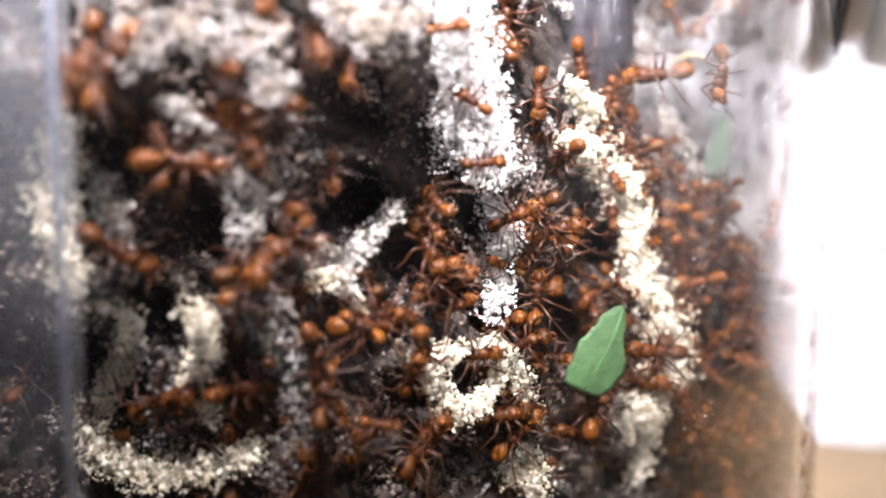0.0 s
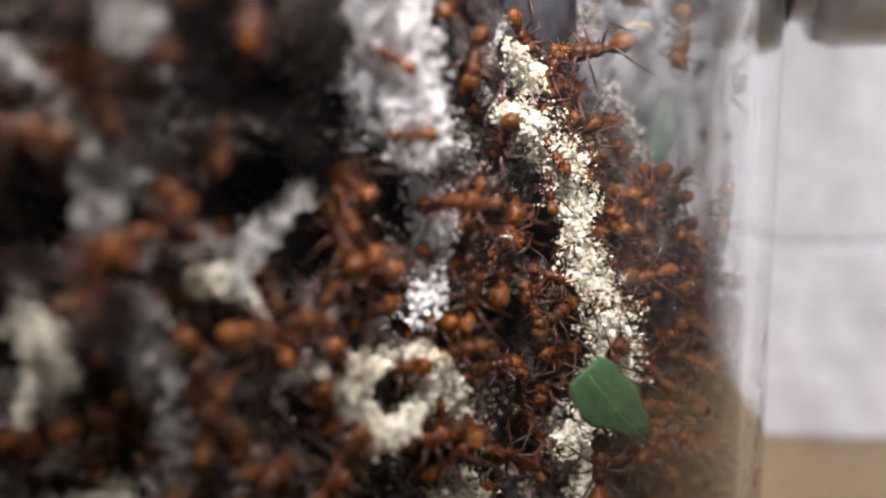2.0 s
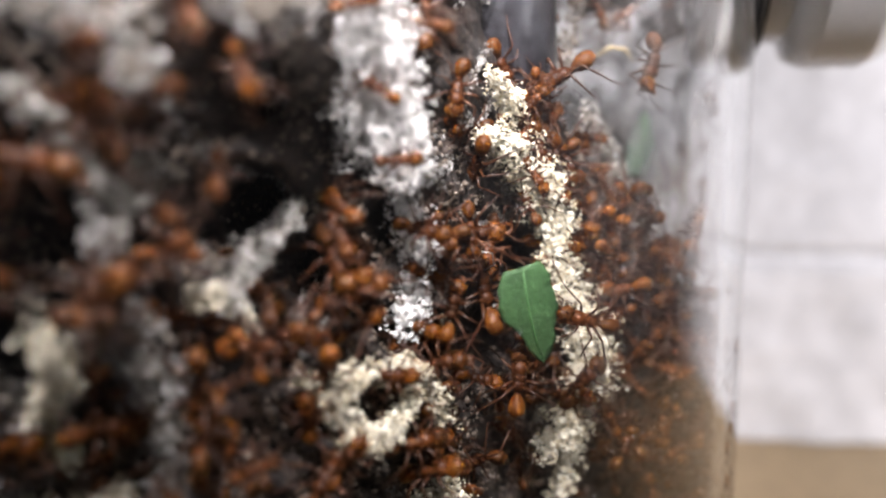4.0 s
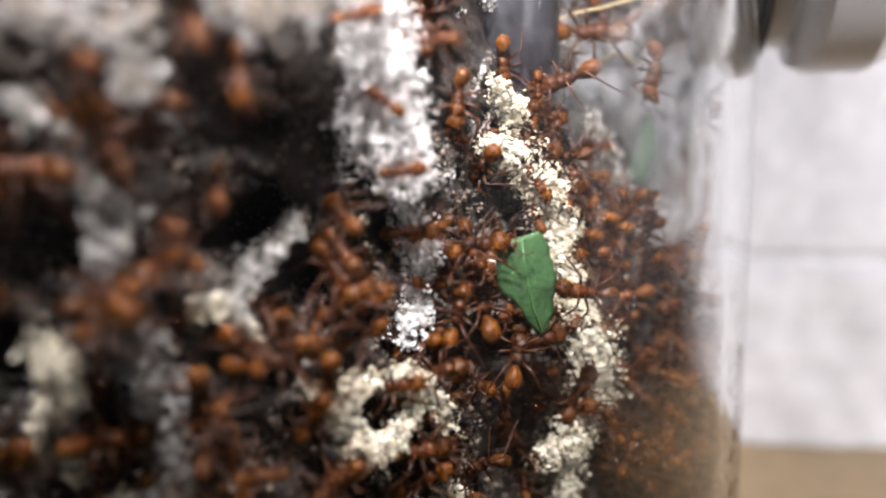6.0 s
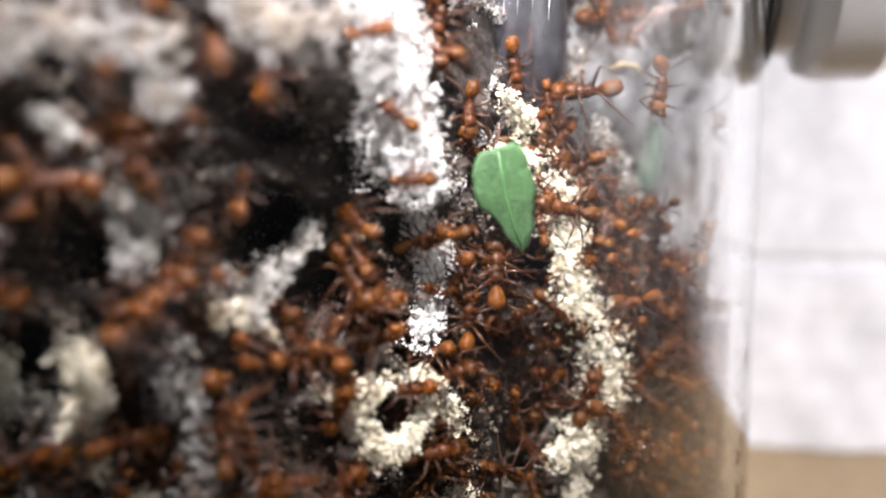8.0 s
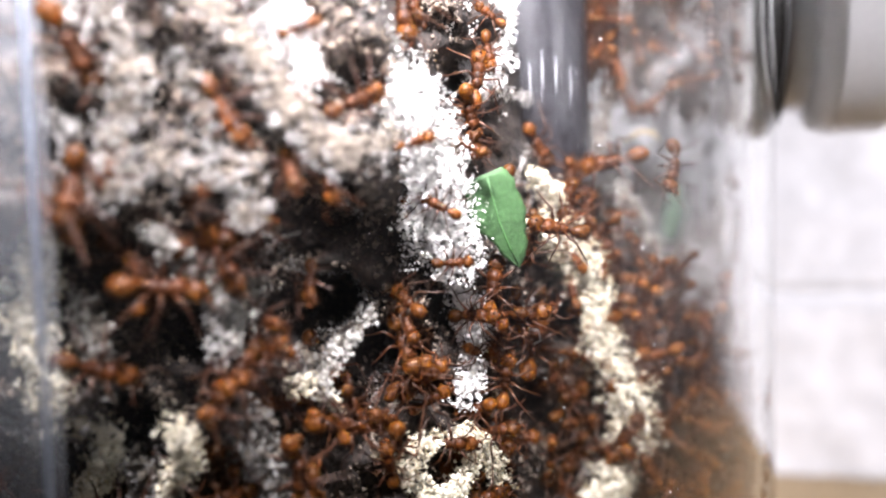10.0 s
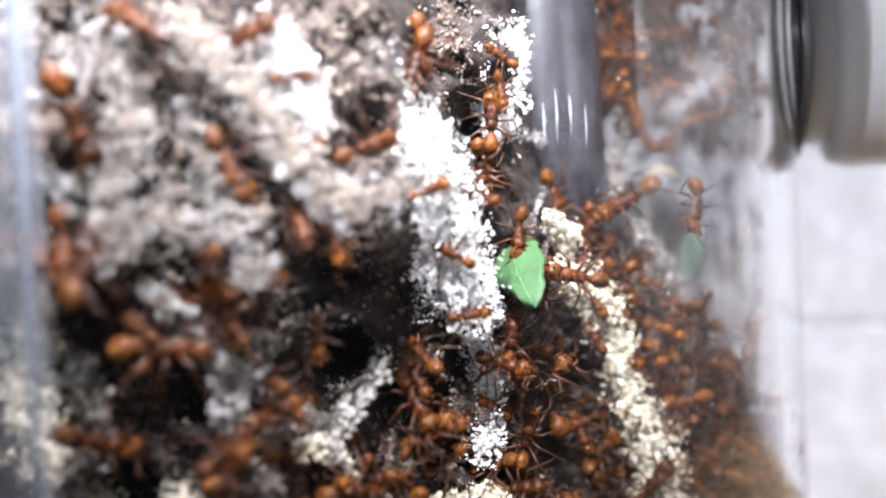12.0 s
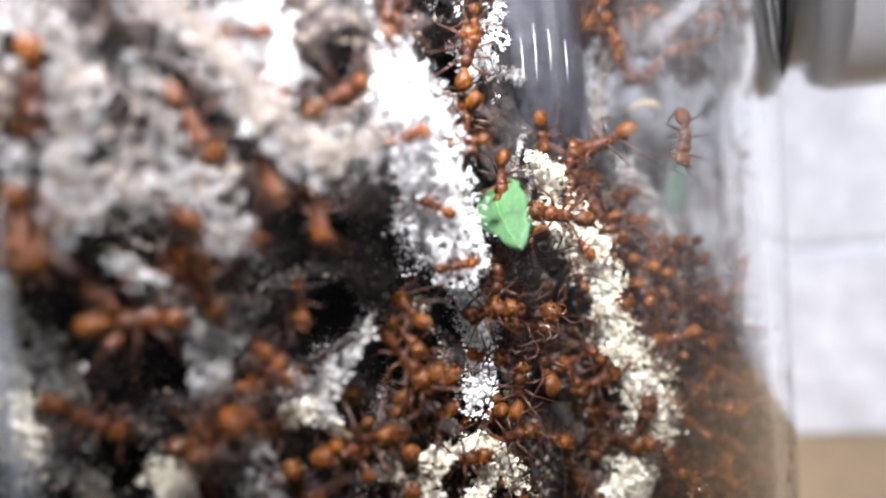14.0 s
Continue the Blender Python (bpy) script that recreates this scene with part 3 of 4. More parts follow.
lobe_of("cream", [(0.3, 53.4, 28.0, 1.73), (0.8, 53.7, 25.5, 2.01), (-1.1, 52.1, 27.0, 1.46)])
lobe_of("cream", [(13.5, 65.5, 30.3, 1.65), (12.3, 64.8, 28.2, 1.52), (10.7, 64.1, 22.8, 1.66)])


def net():
    """Thin grey threads of old fungus over the pulp."""
    made = 0
    while made < 85:
        x, z = rng.uniform(-46, 16), rng.uniform(17, 80)
        if x > right_end(z) - 2:
            continue
        made += 1
        way, line = rng.uniform(0, 2 * math.pi), []
        for _ in range(rng.integers(3, 6)):
            line.append((x, face_depth(x, z) - 0.5, z, rng.uniform(0.3, 0.85)))
            way += rng.uniform(-0.7, 0.7)
            step = rng.uniform(1.2, 2.6)
            x, z = x + step * math.cos(way), z + step * math.sin(way)
        lobe_of("grey", line)


net()
lobe_of("pulp", [(13, 77, 84, 4), (14, 76, 76, 4), (17, 77, 72, 4.5), (21, 78, 72, 3.5), (24, 79, 67, 2.2)])
lobe_of("pulp", [(15, 79, 84, 4.5), (20, 80, 77, 3.5)])


def inner_tube():
    """A smoky plastic tube standing in the garden behind the white lump."""
    ob = tagged(new("plastic_tube", None), "smoky grey plastic tube standing in the fungus garden", "tube")
    ob.matrix_world = pose(0.0050, 0.0688, 0.0560, 3, -2, 0)
    r, h = 0.0056, 0.040
    part("barrel", lathe("tube_barrel", [(r - 0.0008, 0.0002), (r - 0.0006, 0), (r - 0.0002, 0), (r, 0.0003), (r, 0.010), (r, 0.020), (r, 0.030), (r, h - 0.0003), (r - 0.0002, h), (r - 0.0006, h), (r - 0.0008, h - 0.0002)], SMOKY, 64, True), ob)
    part("rim", lathe("tube_rim", [(r + 0.00005, h - 0.0016), (r + 0.0006, h - 0.0014), (r + 0.0007, h - 0.0008), (r + 0.0006, h - 0.0002), (r + 0.00005, h)], SMOKY, 64, True), ob, "thicker rounded rim")


inner_tube()


# ---- ants ----
def leg_mesh(name, side, lean, reach, lift):
    """One leg in the ant's space (body length 6): coxa, femur, tibia, tarsus."""
    s = side
    hip = Vector((0, 0.28 * s, -0.1))
    knee = hip + Vector((lean * 0.62, reach * 0.60 * s, lift))
    foot = knee + Vector((lean * 0.85, reach * 0.64 * s, -lift - 0.35))
    toe = foot + Vector((lean * 0.35, reach * 0.32 * s, -0.38))
    mid = hip.lerp(knee, 0.5) + Vector((0, 0, 0.06))
    v, f = tube([hip, mid, knee, knee.lerp(foot, 0.5), foot, foot.lerp(toe, 0.6), toe], [0.10, 0.125, 0.075, 0.08, 0.055, 0.042, 0.03], 6)
    return mesh_of(name, [p * MM for p in v], f, LIMB)


def ant_meshes():
    def head_shape(v):
        w = v.copy()
        if v.x < 0:
            w.x *= 1.0 - 0.28 * math.exp(-(v.y / 0.33) ** 2)
            w.y *= 1.08
        else:
            w.y *= 1 - 0.28 * v.x
        return w * (1 + 0.06 * noise.noise(v * 2.2))
    head = ball((0, 0, 0), (0.76, 0.74, 0.56), 8, 12, head_shape)
    bosses = [ball((x, y * s, z), (0.13, 0.12, 0.2), 4, 6) for s in (1, -1) for x, y, z in ((-0.62, 0.42, 0.30), (-0.3, 0.5, 0.42), (0.25, 0.25, 0.5))]
    eyes = bosses + [ball((0.2, 0.74 * s, 0.12), (0.1, 0.09, 0.1), 4, 6) for s in (1, -1)]
    head_me = mesh_of("ant_head", [p * MM for p in joined([head] + eyes)[0]], joined([head] + eyes)[1], SHELL)
    jaws = {}
    for s in (1, -1):
        v, f = tube([(0.55, 0.38 * s, -0.12), (0.85, 0.36 * s, -0.15), (1.05, 0.18 * s, -0.17), (1.12, 0.02 * s, -0.18)], [0.16, 0.15, 0.10, 0.03], 6)
        jaws[s] = mesh_of("ant_jaw", [p * MM for p in v], f, SHELL_DARK)
    feelers = {}
    for s in (1, -1):
        for k, (bend, up) in enumerate(((0.35, 0.35), (-0.25, 0.7), (0.8, 0.1))):
            v, f = tube([(0.5, 0.3 * s, 0.2), (0.75, 0.75 * s, 0.3 + up * 0.4), (0.95, 1.15 * s, 0.35 + up), (1.35 + bend * 0.4, 1.3 * s, 0.15 + up * 0.6), (1.8 + bend * 0.6, 1.2 * s - 0.2 * bend * s, up * 0.2)],
                        [0.05, 0.055, 0.06, 0.05, 0.055], 5)
            feelers[s, k] = mesh_of("ant_feeler", [p * MM for p in v], f, LIMB)
    thorax = [ball((0.55, 0, 0.06), (0.66, 0.66, 0.60), 6, 10), ball((0.0, 0, 0.0), (0.72, 0.56, 0.52), 6, 10), ball((-0.6, 0, -0.02), (0.62, 0.52, 0.48), 6, 10)]
    for x, h in ((0.7, 0.4), (0.1, 0.3), (-0.7, 0.26)):
        for s in (1, -1):
            thorax.append(tube([(x, 0.2 * s, h * 0.8), (x - 0.1, 0.34 * s, h + 0.18), (x - 0.2, 0.42 * s, h + 0.38)], [0.10, 0.06, 0.012], 5))
    thorax_me = mesh_of("ant_thorax", [p * MM for p in joined(thorax)[0]], joined(thorax)[1], SHELL_DARK)
    waist = joined([ball((0.16, 0, 0), (0.22, 0.22, 0.25), 5, 8), ball((-0.2, 0, 0), (0.25, 0.3, 0.28), 5, 8)])
    waist_me = mesh_of("ant_waist", [p * MM for p in waist[0]], waist[1], SHELL_DARK)
    def belly_shape(v):
        w = v.copy()
        w.y *= 1 - 0.15 * v.x
        return w * (1 + 0.025 * math.sin(9 * v.x) + 0.07 * noise.noise(v * 2.6))
    gaster = [ball((0, 0, 0), (0.90, 0.62, 0.58), 8, 12, belly_shape)]
    for i in range(9):
        a, b = i * 2.4, (i % 9 - 4) / 5.2
        k = math.sqrt(1 - b * b)
        gaster.append(ball((0.87 * b, 0.60 * k * math.cos(a), 0.56 * k * math.sin(a)), (0.08, 0.08, 0.08), 3, 5))
    gaster = joined(gaster)
    gaster_me = mesh_of("ant_gaster", [p * MM for p in gaster[0]], gaster[1], SHELL)
    legs = {}
    for s in (1, -1):
        for k in range(3):
            for row, (x, lean, reach) in enumerate(((0.55, 1.0, 1.5), (0.05, -0.15, 1.75), (-0.45, -1.25, 1.7))):
                legs[s, k, row] = leg_mesh("ant_leg", s, lean + (-0.35, 0.0, 0.4)[k] * s, reach * (0.9, 1.0, 1.08)[k], (0.75, 0.95, 1.15)[(k + row) % 3])
    return head_me, jaws, feelers, thorax_me, waist_me, gaster_me, legs


HEAD, JAWS, FEELERS, THORAX, WAIST, GASTER, LEGS = ant_meshes()


def ant(k):
    """An ant about 6 mm long facing +x, feet near z = -0.9 mm, in one of three stances."""
    ob = tagged(new("ant", None), "reddish-brown leafcutter ant on the fungus garden", "ant", "ants of the colony")
    head = part("head", HEAD, ob)
    head.matrix_local = pose(0.00185, 0.0, 0.00005, 0, (12, -4, 25)[k], (6, -10, 0)[k])
    for s in (1, -1):
        part("mandible", JAWS[s], head)
        part("antenna", FEELERS[s, (k + (s > 0)) % 3], head)
        for row, x in enumerate((0.55, 0.05, -0.45)):
            leg = part("leg", LEGS[s, k, row], ob)
            leg.location = (x * MM, 0, 0)
    part("thorax", THORAX, ob).location = (0.0003, 0, 0)
    part("waist", WAIST, ob).location = (-0.00085, 0, -0.00005)
    g = part("gaster", GASTER, ob)
    g.matrix_local = pose(-0.00185, 0, (0.0001, -0.0001, 0.0002)[k], 0, (8, -12, 20)[k], (0, 8, -8)[k])
    return ob


MODELS = [ant(k) for k in range(3)]
crawl = []          # (thing, place, out, heading, seed, stride)


def ant_pose(place, out, heading):
    """Feet on a surface with outward normal out; heading in degrees, 0 towards +x, 90 upwards."""
    out = Vector(out).normalized()
    right = Vector((1, 0, 0)) - out * out.x
    right.normalize()
    up = out.cross(right)
    a = radians(heading)
    ahead = right * math.cos(a) + up * math.sin(a)
    m = Matrix((ahead, out.cross(ahead), out)).transposed().to_4x4()
    return Matrix.Translation(place) @ m


def in_cave(x, z):
    return any((x - cx) ** 2 + (z - cz) ** 2 < (1.25 * r) ** 2 for cx, cz, r in CAVES)


def put_ant(x, y, z, heading, size, out=(0, -1, 0.15), label="", stride=1.0):
    i = len(crawl)
    m = ant_pose(inside((x, y, z), 3.4) * MM, out, heading)
    ob = MODELS[i] if i < 3 else copy_thing(MODELS[i % 3], m)
    ob.matrix_basis = m
    s = size / 5.8
    ob.scale = (s, s, s)
    if label:
        tagged(ob, label)
    crawl.append((ob, inside((x, y, z), 3.4) * MM, out, heading, i, stride))
    return ob


crowded = []        # poses of the ants that nobody could count


def crowd(name, label):
    """Many packed ants as one mesh."""
    kinds = {SHELL.name: 0, SHELL_DARK.name: 1, LIMB.name: 2}
    verts, tris, slots, n = [], [], [], 0
    stances = []
    for model in MODELS:
        pieces = []
        for ob in model.children_recursive:
            m = ob.matrix_basis.copy() if ob.parent == model else ob.parent.matrix_basis @ ob.matrix_basis
            me = ob.data
            me.calc_loop_triangles()
            co = np.zeros(len(me.vertices) * 3)
            me.vertices.foreach_get("co", co)
            tri = np.zeros(len(me.loop_triangles) * 3, int)
            me.loop_triangles.foreach_get("vertices", tri)
            pieces.append((co.reshape(-1, 3) @ np.array(m.to_3x3()).T + np.array(m.translation), tri.reshape(-1, 3), kinds[me.materials[0].name]))
        stances.append(pieces)
    for i, (m, size) in enumerate(crowded):
        turn, place = np.array(m.to_3x3()).T * size / 5.8, np.array(m.translation)
        for co, tri, slot in stances[i % 3]:
            verts.append(co @ turn + place)
            tris.append(tri + n)
            slots.append(np.full(len(tri), slot, np.int32))
            n += len(co)
    me = array_mesh(name, np.concatenate(verts), np.concatenate(tris), SHELL)
    me.materials.append(SHELL_DARK)
    me.materials.append(LIMB)
    me.polygons.foreach_set("material_index", np.concatenate(slots))
    return tagged(new(name, me), label, "ants", kind="stuff")


def pack_ant(x, y, z, heading, size, out):
    crowded.append((ant_pose(inside((x, y, z), 3.4) * MM, out, heading), size))


colony = []
colony += [(10.5, 61.9, 59.6, 180, 7.2), (-1.1, 49.5, 60.3, 0, 4.1), (0.6, 50.9, 53.4, 100, 4.9), (0.2, 50.7, 45.1, 250, 4.2), (3.1, 54.7, 42.9, 90, 7.2), (5.6, 59.5, 52.9, 80, 4.0), (7.4, 60.5, 48.2, 100, 4.3), (10.4, 61.7, 52.5, -50, 6.0), (15.1, 63.9, 47.1, 90, 5.4), (13.3, 63.1, 39.1, 180, 6.8), (10.7, 62.0, 31.8, 20, 6.8), (5.0, 58.9, 33.0, 90, 4.1), (-5.1, 46.0, 56.5, 0, 4.0), (-6.5, 45.2, 47.2, -60, 4.0), (-6.9, 45.0, 42.9, 30, 4.1)]
colony += [(-10.0, 36.2, 56.9, -80, 4.0), (-15.1, 36.6, 54.8, 30, 4.4), (-17.1, 33.6, 56.9, 10, 4.0), (-17.4, 36.4, 53.6, 10, 4.8), (-15.0, 38.3, 48.9, -20, 4.0), (-14.7, 38.6, 46.5, 0, 4.0), (-17.0, 36.7, 44.4, 45, 4.6), (-12.4, 40.5, 51.0, -80, 4.0), (-9.9, 42.4, 41.3, 10, 4.6), (-18.5, 39.4, 36.8, 0, 5.4), (-13.2, 39.8, 36.4, 80, 5.3), (-7.9, 44.1, 36.6, 80, 4.5), (-3.6, 47.6, 37.6, 0, 4.8), (-0.2, 50.3, 37.9, 0, 5.0), (18.9, 65.7, 44.9, 0, 5.1)]
colony += [(20.2, 66.2, 39.1, 60, 5.2), (17.8, 65.1, 40.8, 120, 5.1), (21.1, 66.7, 31.4, 20, 5.9), (23.5, 67.7, 33.3, -30, 5.5), (-11.3, 41.3, 40.9, 140, 4.2), (-5.3, 46.3, 41.2, 30, 4.2), (1.9, 52.4, 47.0, -70, 4.7), (9.4, 61.3, 44.3, 200, 4.2), (-1.7, 49.0, 32.6, 10, 5.4), (3.4, 55.4, 28.8, 160, 5.8), (16.4, 64.5, 25.7, 20, 6.3), (-6.7, 45.0, 32.2, 50, 4.7)]
colony += [(-5.7, 43.7, 69.6, -90, 6.1), (-0.1, 50.4, 68.3, -90, 4.0), (-1.6, 49.1, 62.2, -95, 5.3), (-4.4, 46.8, 57.6, 5, 4.0), (-3.1, 47.9, 51.7, 0, 4.0), (-12.2, 35.3, 63.6, -40, 4.8), (-8.3, 37.0, 62.6, 10, 4.9), (-12.1, 35.4, 58.6, -70, 4.0), (-23.2, 32.2, 64.7, -90, 6.3), (-24.1, 32.0, 57.0, -85, 5.9), (-17.6, 36.0, 54.0, 0, 6.0), (-20.5, 35.3, 50.8, 10, 4.4), (-14.8, 38.6, 47.0, 20, 4.2), (-17.0, 36.9, 45.2, 45, 5.6), (-6.8, 45.0, 45.7, -60, 5.8)]
colony += [(-1.6, 49.2, 47.6, 0, 5.0), (2.0, 52.6, 46.5, 10, 6.2), (-10.2, 42.3, 40.8, 0, 6.9), (6.9, 60.3, 56.7, 60, 4.4), (8.3, 60.8, 53.6, -60, 4.5), (7.7, 60.7, 37.7, 30, 5.7), (-14.7, 34.6, 69.1, 20, 4.9), (-19.8, 32.9, 69.6, 160, 5.0), (-24.4, 35.8, 46.2, -30, 5.8), (0.8, 51.1, 41.5, 80, 5.2), (-5.4, 46.1, 42.9, 40, 5.2)]
colony += [(1.6, 51.9, 56.3, 100, 5.6), (1.5, 51.7, 49.5, 170, 4.7), (3.0, 54.4, 45.0, -80, 7.2), (9.4, 61.3, 45.5, 20, 5.0), (-20.3, 35.4, 51.5, 10, 6.5), (-27.8, 36.1, 47.7, -10, 6.4), (-16.0, 37.6, 47.7, 15, 5.9), (-17.1, 36.6, 44.2, 40, 5.8), (-8.1, 44.0, 48.2, 80, 4.9), (-9.2, 43.1, 44.3, -80, 5.6), (-6.3, 45.3, 43.6, 30, 5.0), (-9.2, 43.1, 40.3, 90, 4.9), (-12.1, 40.7, 51.2, -90, 4.0), (-17.2, 36.6, 53.7, 20, 4.8), (-9.9, 36.5, 56.4, -60, 4.0)]
colony += [(-13.3, 36.5, 55.5, 60, 4.3), (-13.5, 39.6, 38.6, -90, 6.2), (-10.2, 42.1, 36.2, 20, 5.7), (-18.4, 38.4, 38.8, -20, 7.2), (-24.9, 40.3, 35.0, 30, 7.2), (-2.8, 48.2, 40.3, 20, 5.7), (2.5, 53.6, 37.6, 0, 5.9), (-1.1, 49.5, 30.3, 20, 6.1), (-20.5, 35.9, 42.2, -80, 4.2), (7.7, 60.6, 52.2, 60, 5.0), (14.4, 63.6, 42.2, 100, 5.8), (16.3, 64.5, 37.8, 80, 6.0), (11.8, 62.4, 32.7, 10, 5.8), (-7.5, 44.5, 31.4, 60, 6.0), (-21.6, 35.4, 44.3, -80, 4.0)]
for i, (x, y, z, heading, size) in enumerate(colony):
    if math.hypot(x - CAVES[0][0], z - CAVES[0][1]) < 3.4:
        continue
    if x > -52 and (i < 68 or i % 3 == 0) and not (-4 < x < 6 and 49 < z < 61 and y < 60):
        put_ant(x, y + rng.uniform(0, 0.9), z, heading, size, (rng.uniform(-0.9, 0.9), -1, rng.uniform(-0.6, 0.9)), stride=rng.choice([0.15, 0.3, 0.6, 1.2]))
        if rng.random() < 0.4 and not in_cave(x, z):
            put_ant(x + rng.normal(0, 2.2), y + rng.uniform(-0.2, 1.2), z + rng.normal(0, 2.2), rng.uniform(0, 360), size * rng.uniform(0.6, 1.0),
                    (rng.uniform(-0.5, 0.5), -1, rng.uniform(-0.4, 0.5)), stride=rng.choice([0.15, 0.4, 0.9]))

for x, y, z, heading, size in ((0.9, 52.6, 57.0, 262, 5.2), (-1.4, 50.6, 61.6, 95, 5.0), (-0.9, 50.2, 66.0, 80, 5.6), (2.4, 56.8, 54.6, 200, 4.0)):
    put_ant(x, y, z, heading, size, (0.5, -1, 0.2), stride=0.3)
for x, y, z, heading, size in ((-5.2, 42.2, 60.4, 20, 3.4), (-3.9, 44.6, 56.0, 150, 3.6), (-2.9, 45.6, 51.8, 10, 3.4)):
    put_ant(x, y, z, heading, size, (0.2, -1, 0.3), "small amber ant on the white fungus lump", 0.2)

carriers = [put_ant(7, 52.5, 31, 80, 6.2, (0, -1, 0.2), "reddish-brown ant holding up the green leaf piece"),
            put_ant(11, 54, 36, 170, 5.8, (0.2, -1, 0.1), "reddish-brown ant holding up the green leaf piece")]

# more ants in the burrows and over the lower slope
for _ in range(28):
    z = rng.triangular(14, 34, 80)
    x = rng.uniform(-44, right_end(z) + 1)
    deep = rng.uniform(-1.0, 2.5)
    if in_cave(x, z):
        continue
    put_ant(x, front(x, z) + deep, z, rng.uniform(0, 360), rng.uniform(4.2, 6.8), (rng.uniform(-1.2, 1.2), -1, rng.uniform(-1.0, 1.2)), stride=rng.choice([0.2, 0.5, 1.0]))
# the crowd on the lower slope
for _ in range(75):
    z = rng.triangular(14, 28, 48)
    x = rng.uniform(-24, right_end(z) + 1)
    if in_cave(x, z):
        continue
    put_ant(x, front(x, z) + rng.uniform(0.6, 3.4), z, rng.uniform(0, 360), rng.uniform(3.4, 6.4), (rng.uniform(-1.4, 1.4), -1, rng.uniform(-1.2, 1.4)), stride=rng.choice([0.2, 0.5, 1.0, 1.6]))
# ants along the open edge of the garden
for _ in range(60):
    z = rng.triangular(14, 34, 62)
    x = right_end(z) + rng.normal(-1.0, 2.0)
    put_ant(x, front(min(x, right_end(z)), z) + rng.uniform(-1.5, 7), z, rng.uniform(0, 360), rng.uniform(4.0, 6.0), (rng.uniform(0.2, 0.9), -1, rng.uniform(-0.3, 0.5)), stride=rng.choice([0.2, 0.5, 1.0]))
# the dense crowd low on the open side
for _ in range(150):
    z = rng.triangular(13, 26, 54)
    x = right_end(z) + rng.triangular(-12, 0, 2)
    pack_ant(x, front(min(x, right_end(z)), z) + rng.uniform(-2.5, 2.6), z, rng.uniform(0, 360), rng.uniform(4.0, 6.0), (rng.uniform(-0.4, 1.3), -1, rng.uniform(-1.0, 1.0)))
# ants on the clump near the mouth
for _ in range(55):
    pack_ant(rng.uniform(9, 27), rng.uniform(69, 75), rng.triangular(62, 76, 86), rng.uniform(0, 360), rng.uniform(4.2, 5.8), (rng.uniform(-0.3, 0.9), -1, rng.uniform(-0.8, 0.6)))
crowd("ant_crowd", "packed crowd of reddish-brown ants along the garden's edge")
# ants walking on the inside of the wall
for _ in range(38):
    a = radians(rng.uniform(-16, 24) if rng.random() < 0.8 else rng.uniform(-46, -28))
    z = rng.uniform(20, 82)
    r = JAR_R - 3.3
    put_ant(AX + r * math.cos(a), AY + r * math.sin(a), z, rng.uniform(0, 360), rng.uniform(3.8, 5.5), (-math.cos(a), -math.sin(a), 0.0),
            "dark reddish ant walking on the jar's inner wall", stride=rng.choice([0.3, 0.8, 1.6]))


# ---- leaf pieces ----
def leaf(name, length, width, curl, label, mat, bite=0.0):
    """A cut leaf piece lying along z, with a nibbled edge, a little thick, its rib on the face."""
    n, k = 22, 12
    verts, faces = [], []
    for side in (0, 1):
        for i in range(n + 1):
            u = i / n
            half = width / 2 * (math.sin(math.pi * min(1, 0.08 + 0.92 * u) ** 0.8)) ** 0.6 + 0.10 * math.sin(17 * u) * (u < 0.9) + 0.06 * math.sin(41 * u + 1)
            for j in range(k + 1):
                v = 2 * j / k - 1
                eaten = 1 - bite * ease(0.30, 0.75, u) if v > 0 else 1
                x = half * v * eaten + 0.5 * math.sin(2.4 * u) - 0.25
                y = curl * (v * v * 0.35 + (u - 0.5) ** 2 * 1.6) + 0.08 * noise.noise((u * 6, v * 3, 1)) + (0.14 if side else 0)
                verts.append(Vector((x, y, (u - 0.5) * length)) * MM)
    m = (n + 1) * (k + 1)
    for side in (0, 1):
        for i in range(n):
            for j in range(k):
                a = side * m + i * (k + 1) + j
                q = (a, a + 1, a + k + 2, a + k + 1)
                faces.append(q if side == 0 else q[::-1])
    rim = [j for j in range(k + 1)] + [i * (k + 1) + k for i in range(1, n + 1)] + [n * (k + 1) + j for j in range(k - 1, -1, -1)] + [i * (k + 1) for i in range(n - 1, 0, -1)]
    for a, b in zip(rim, rim[1:] + rim[:1]):
        faces.append((b, a, a + m, b + m))
    ob = tagged(new(name, None), label, "leaf")
    part("blade", mesh_of("leaf_blade", verts, faces, mat), ob)
    v, f = tube([Vector((0.5 * math.sin(2.4 * u) - 0.25, curl * (u - 0.5) ** 2 * 1.6 - 0.02, (u - 0.5) * length * 0.96)) * MM for u in (0.02, 0.25, 0.5, 0.75, 0.98)],
                [q * MM for q in (0.05, 0.07, 0.08, 0.08, 0.06)], 5)
    part("rib", mesh_of("leaf_rib", v, f, LEAF_RIB), ob, "paler midrib")
    return ob


carried_leaf = leaf("leaf_piece", 7.8, 4.4, 0.55, "cut piece of bright green leaf carried by ants", LEAF, 0.5)
back_leaf = leaf("leaf_piece", 7.5, 3.0, 0.5, "dull green leaf piece behind the hazy wall", LEAF_OLD)
back_leaf.matrix_world = pose(0.0220, 0.0805, 0.0550, 0, 6, 0)
bit = leaf("leaf_piece", 3.2, 2.4, 0.5, "small dark green leaf scrap among the fungus", LEAF_OLD)
bit.matrix_world = pose(-0.0262, 0.0405, 0.0708, 0, 60, 0)


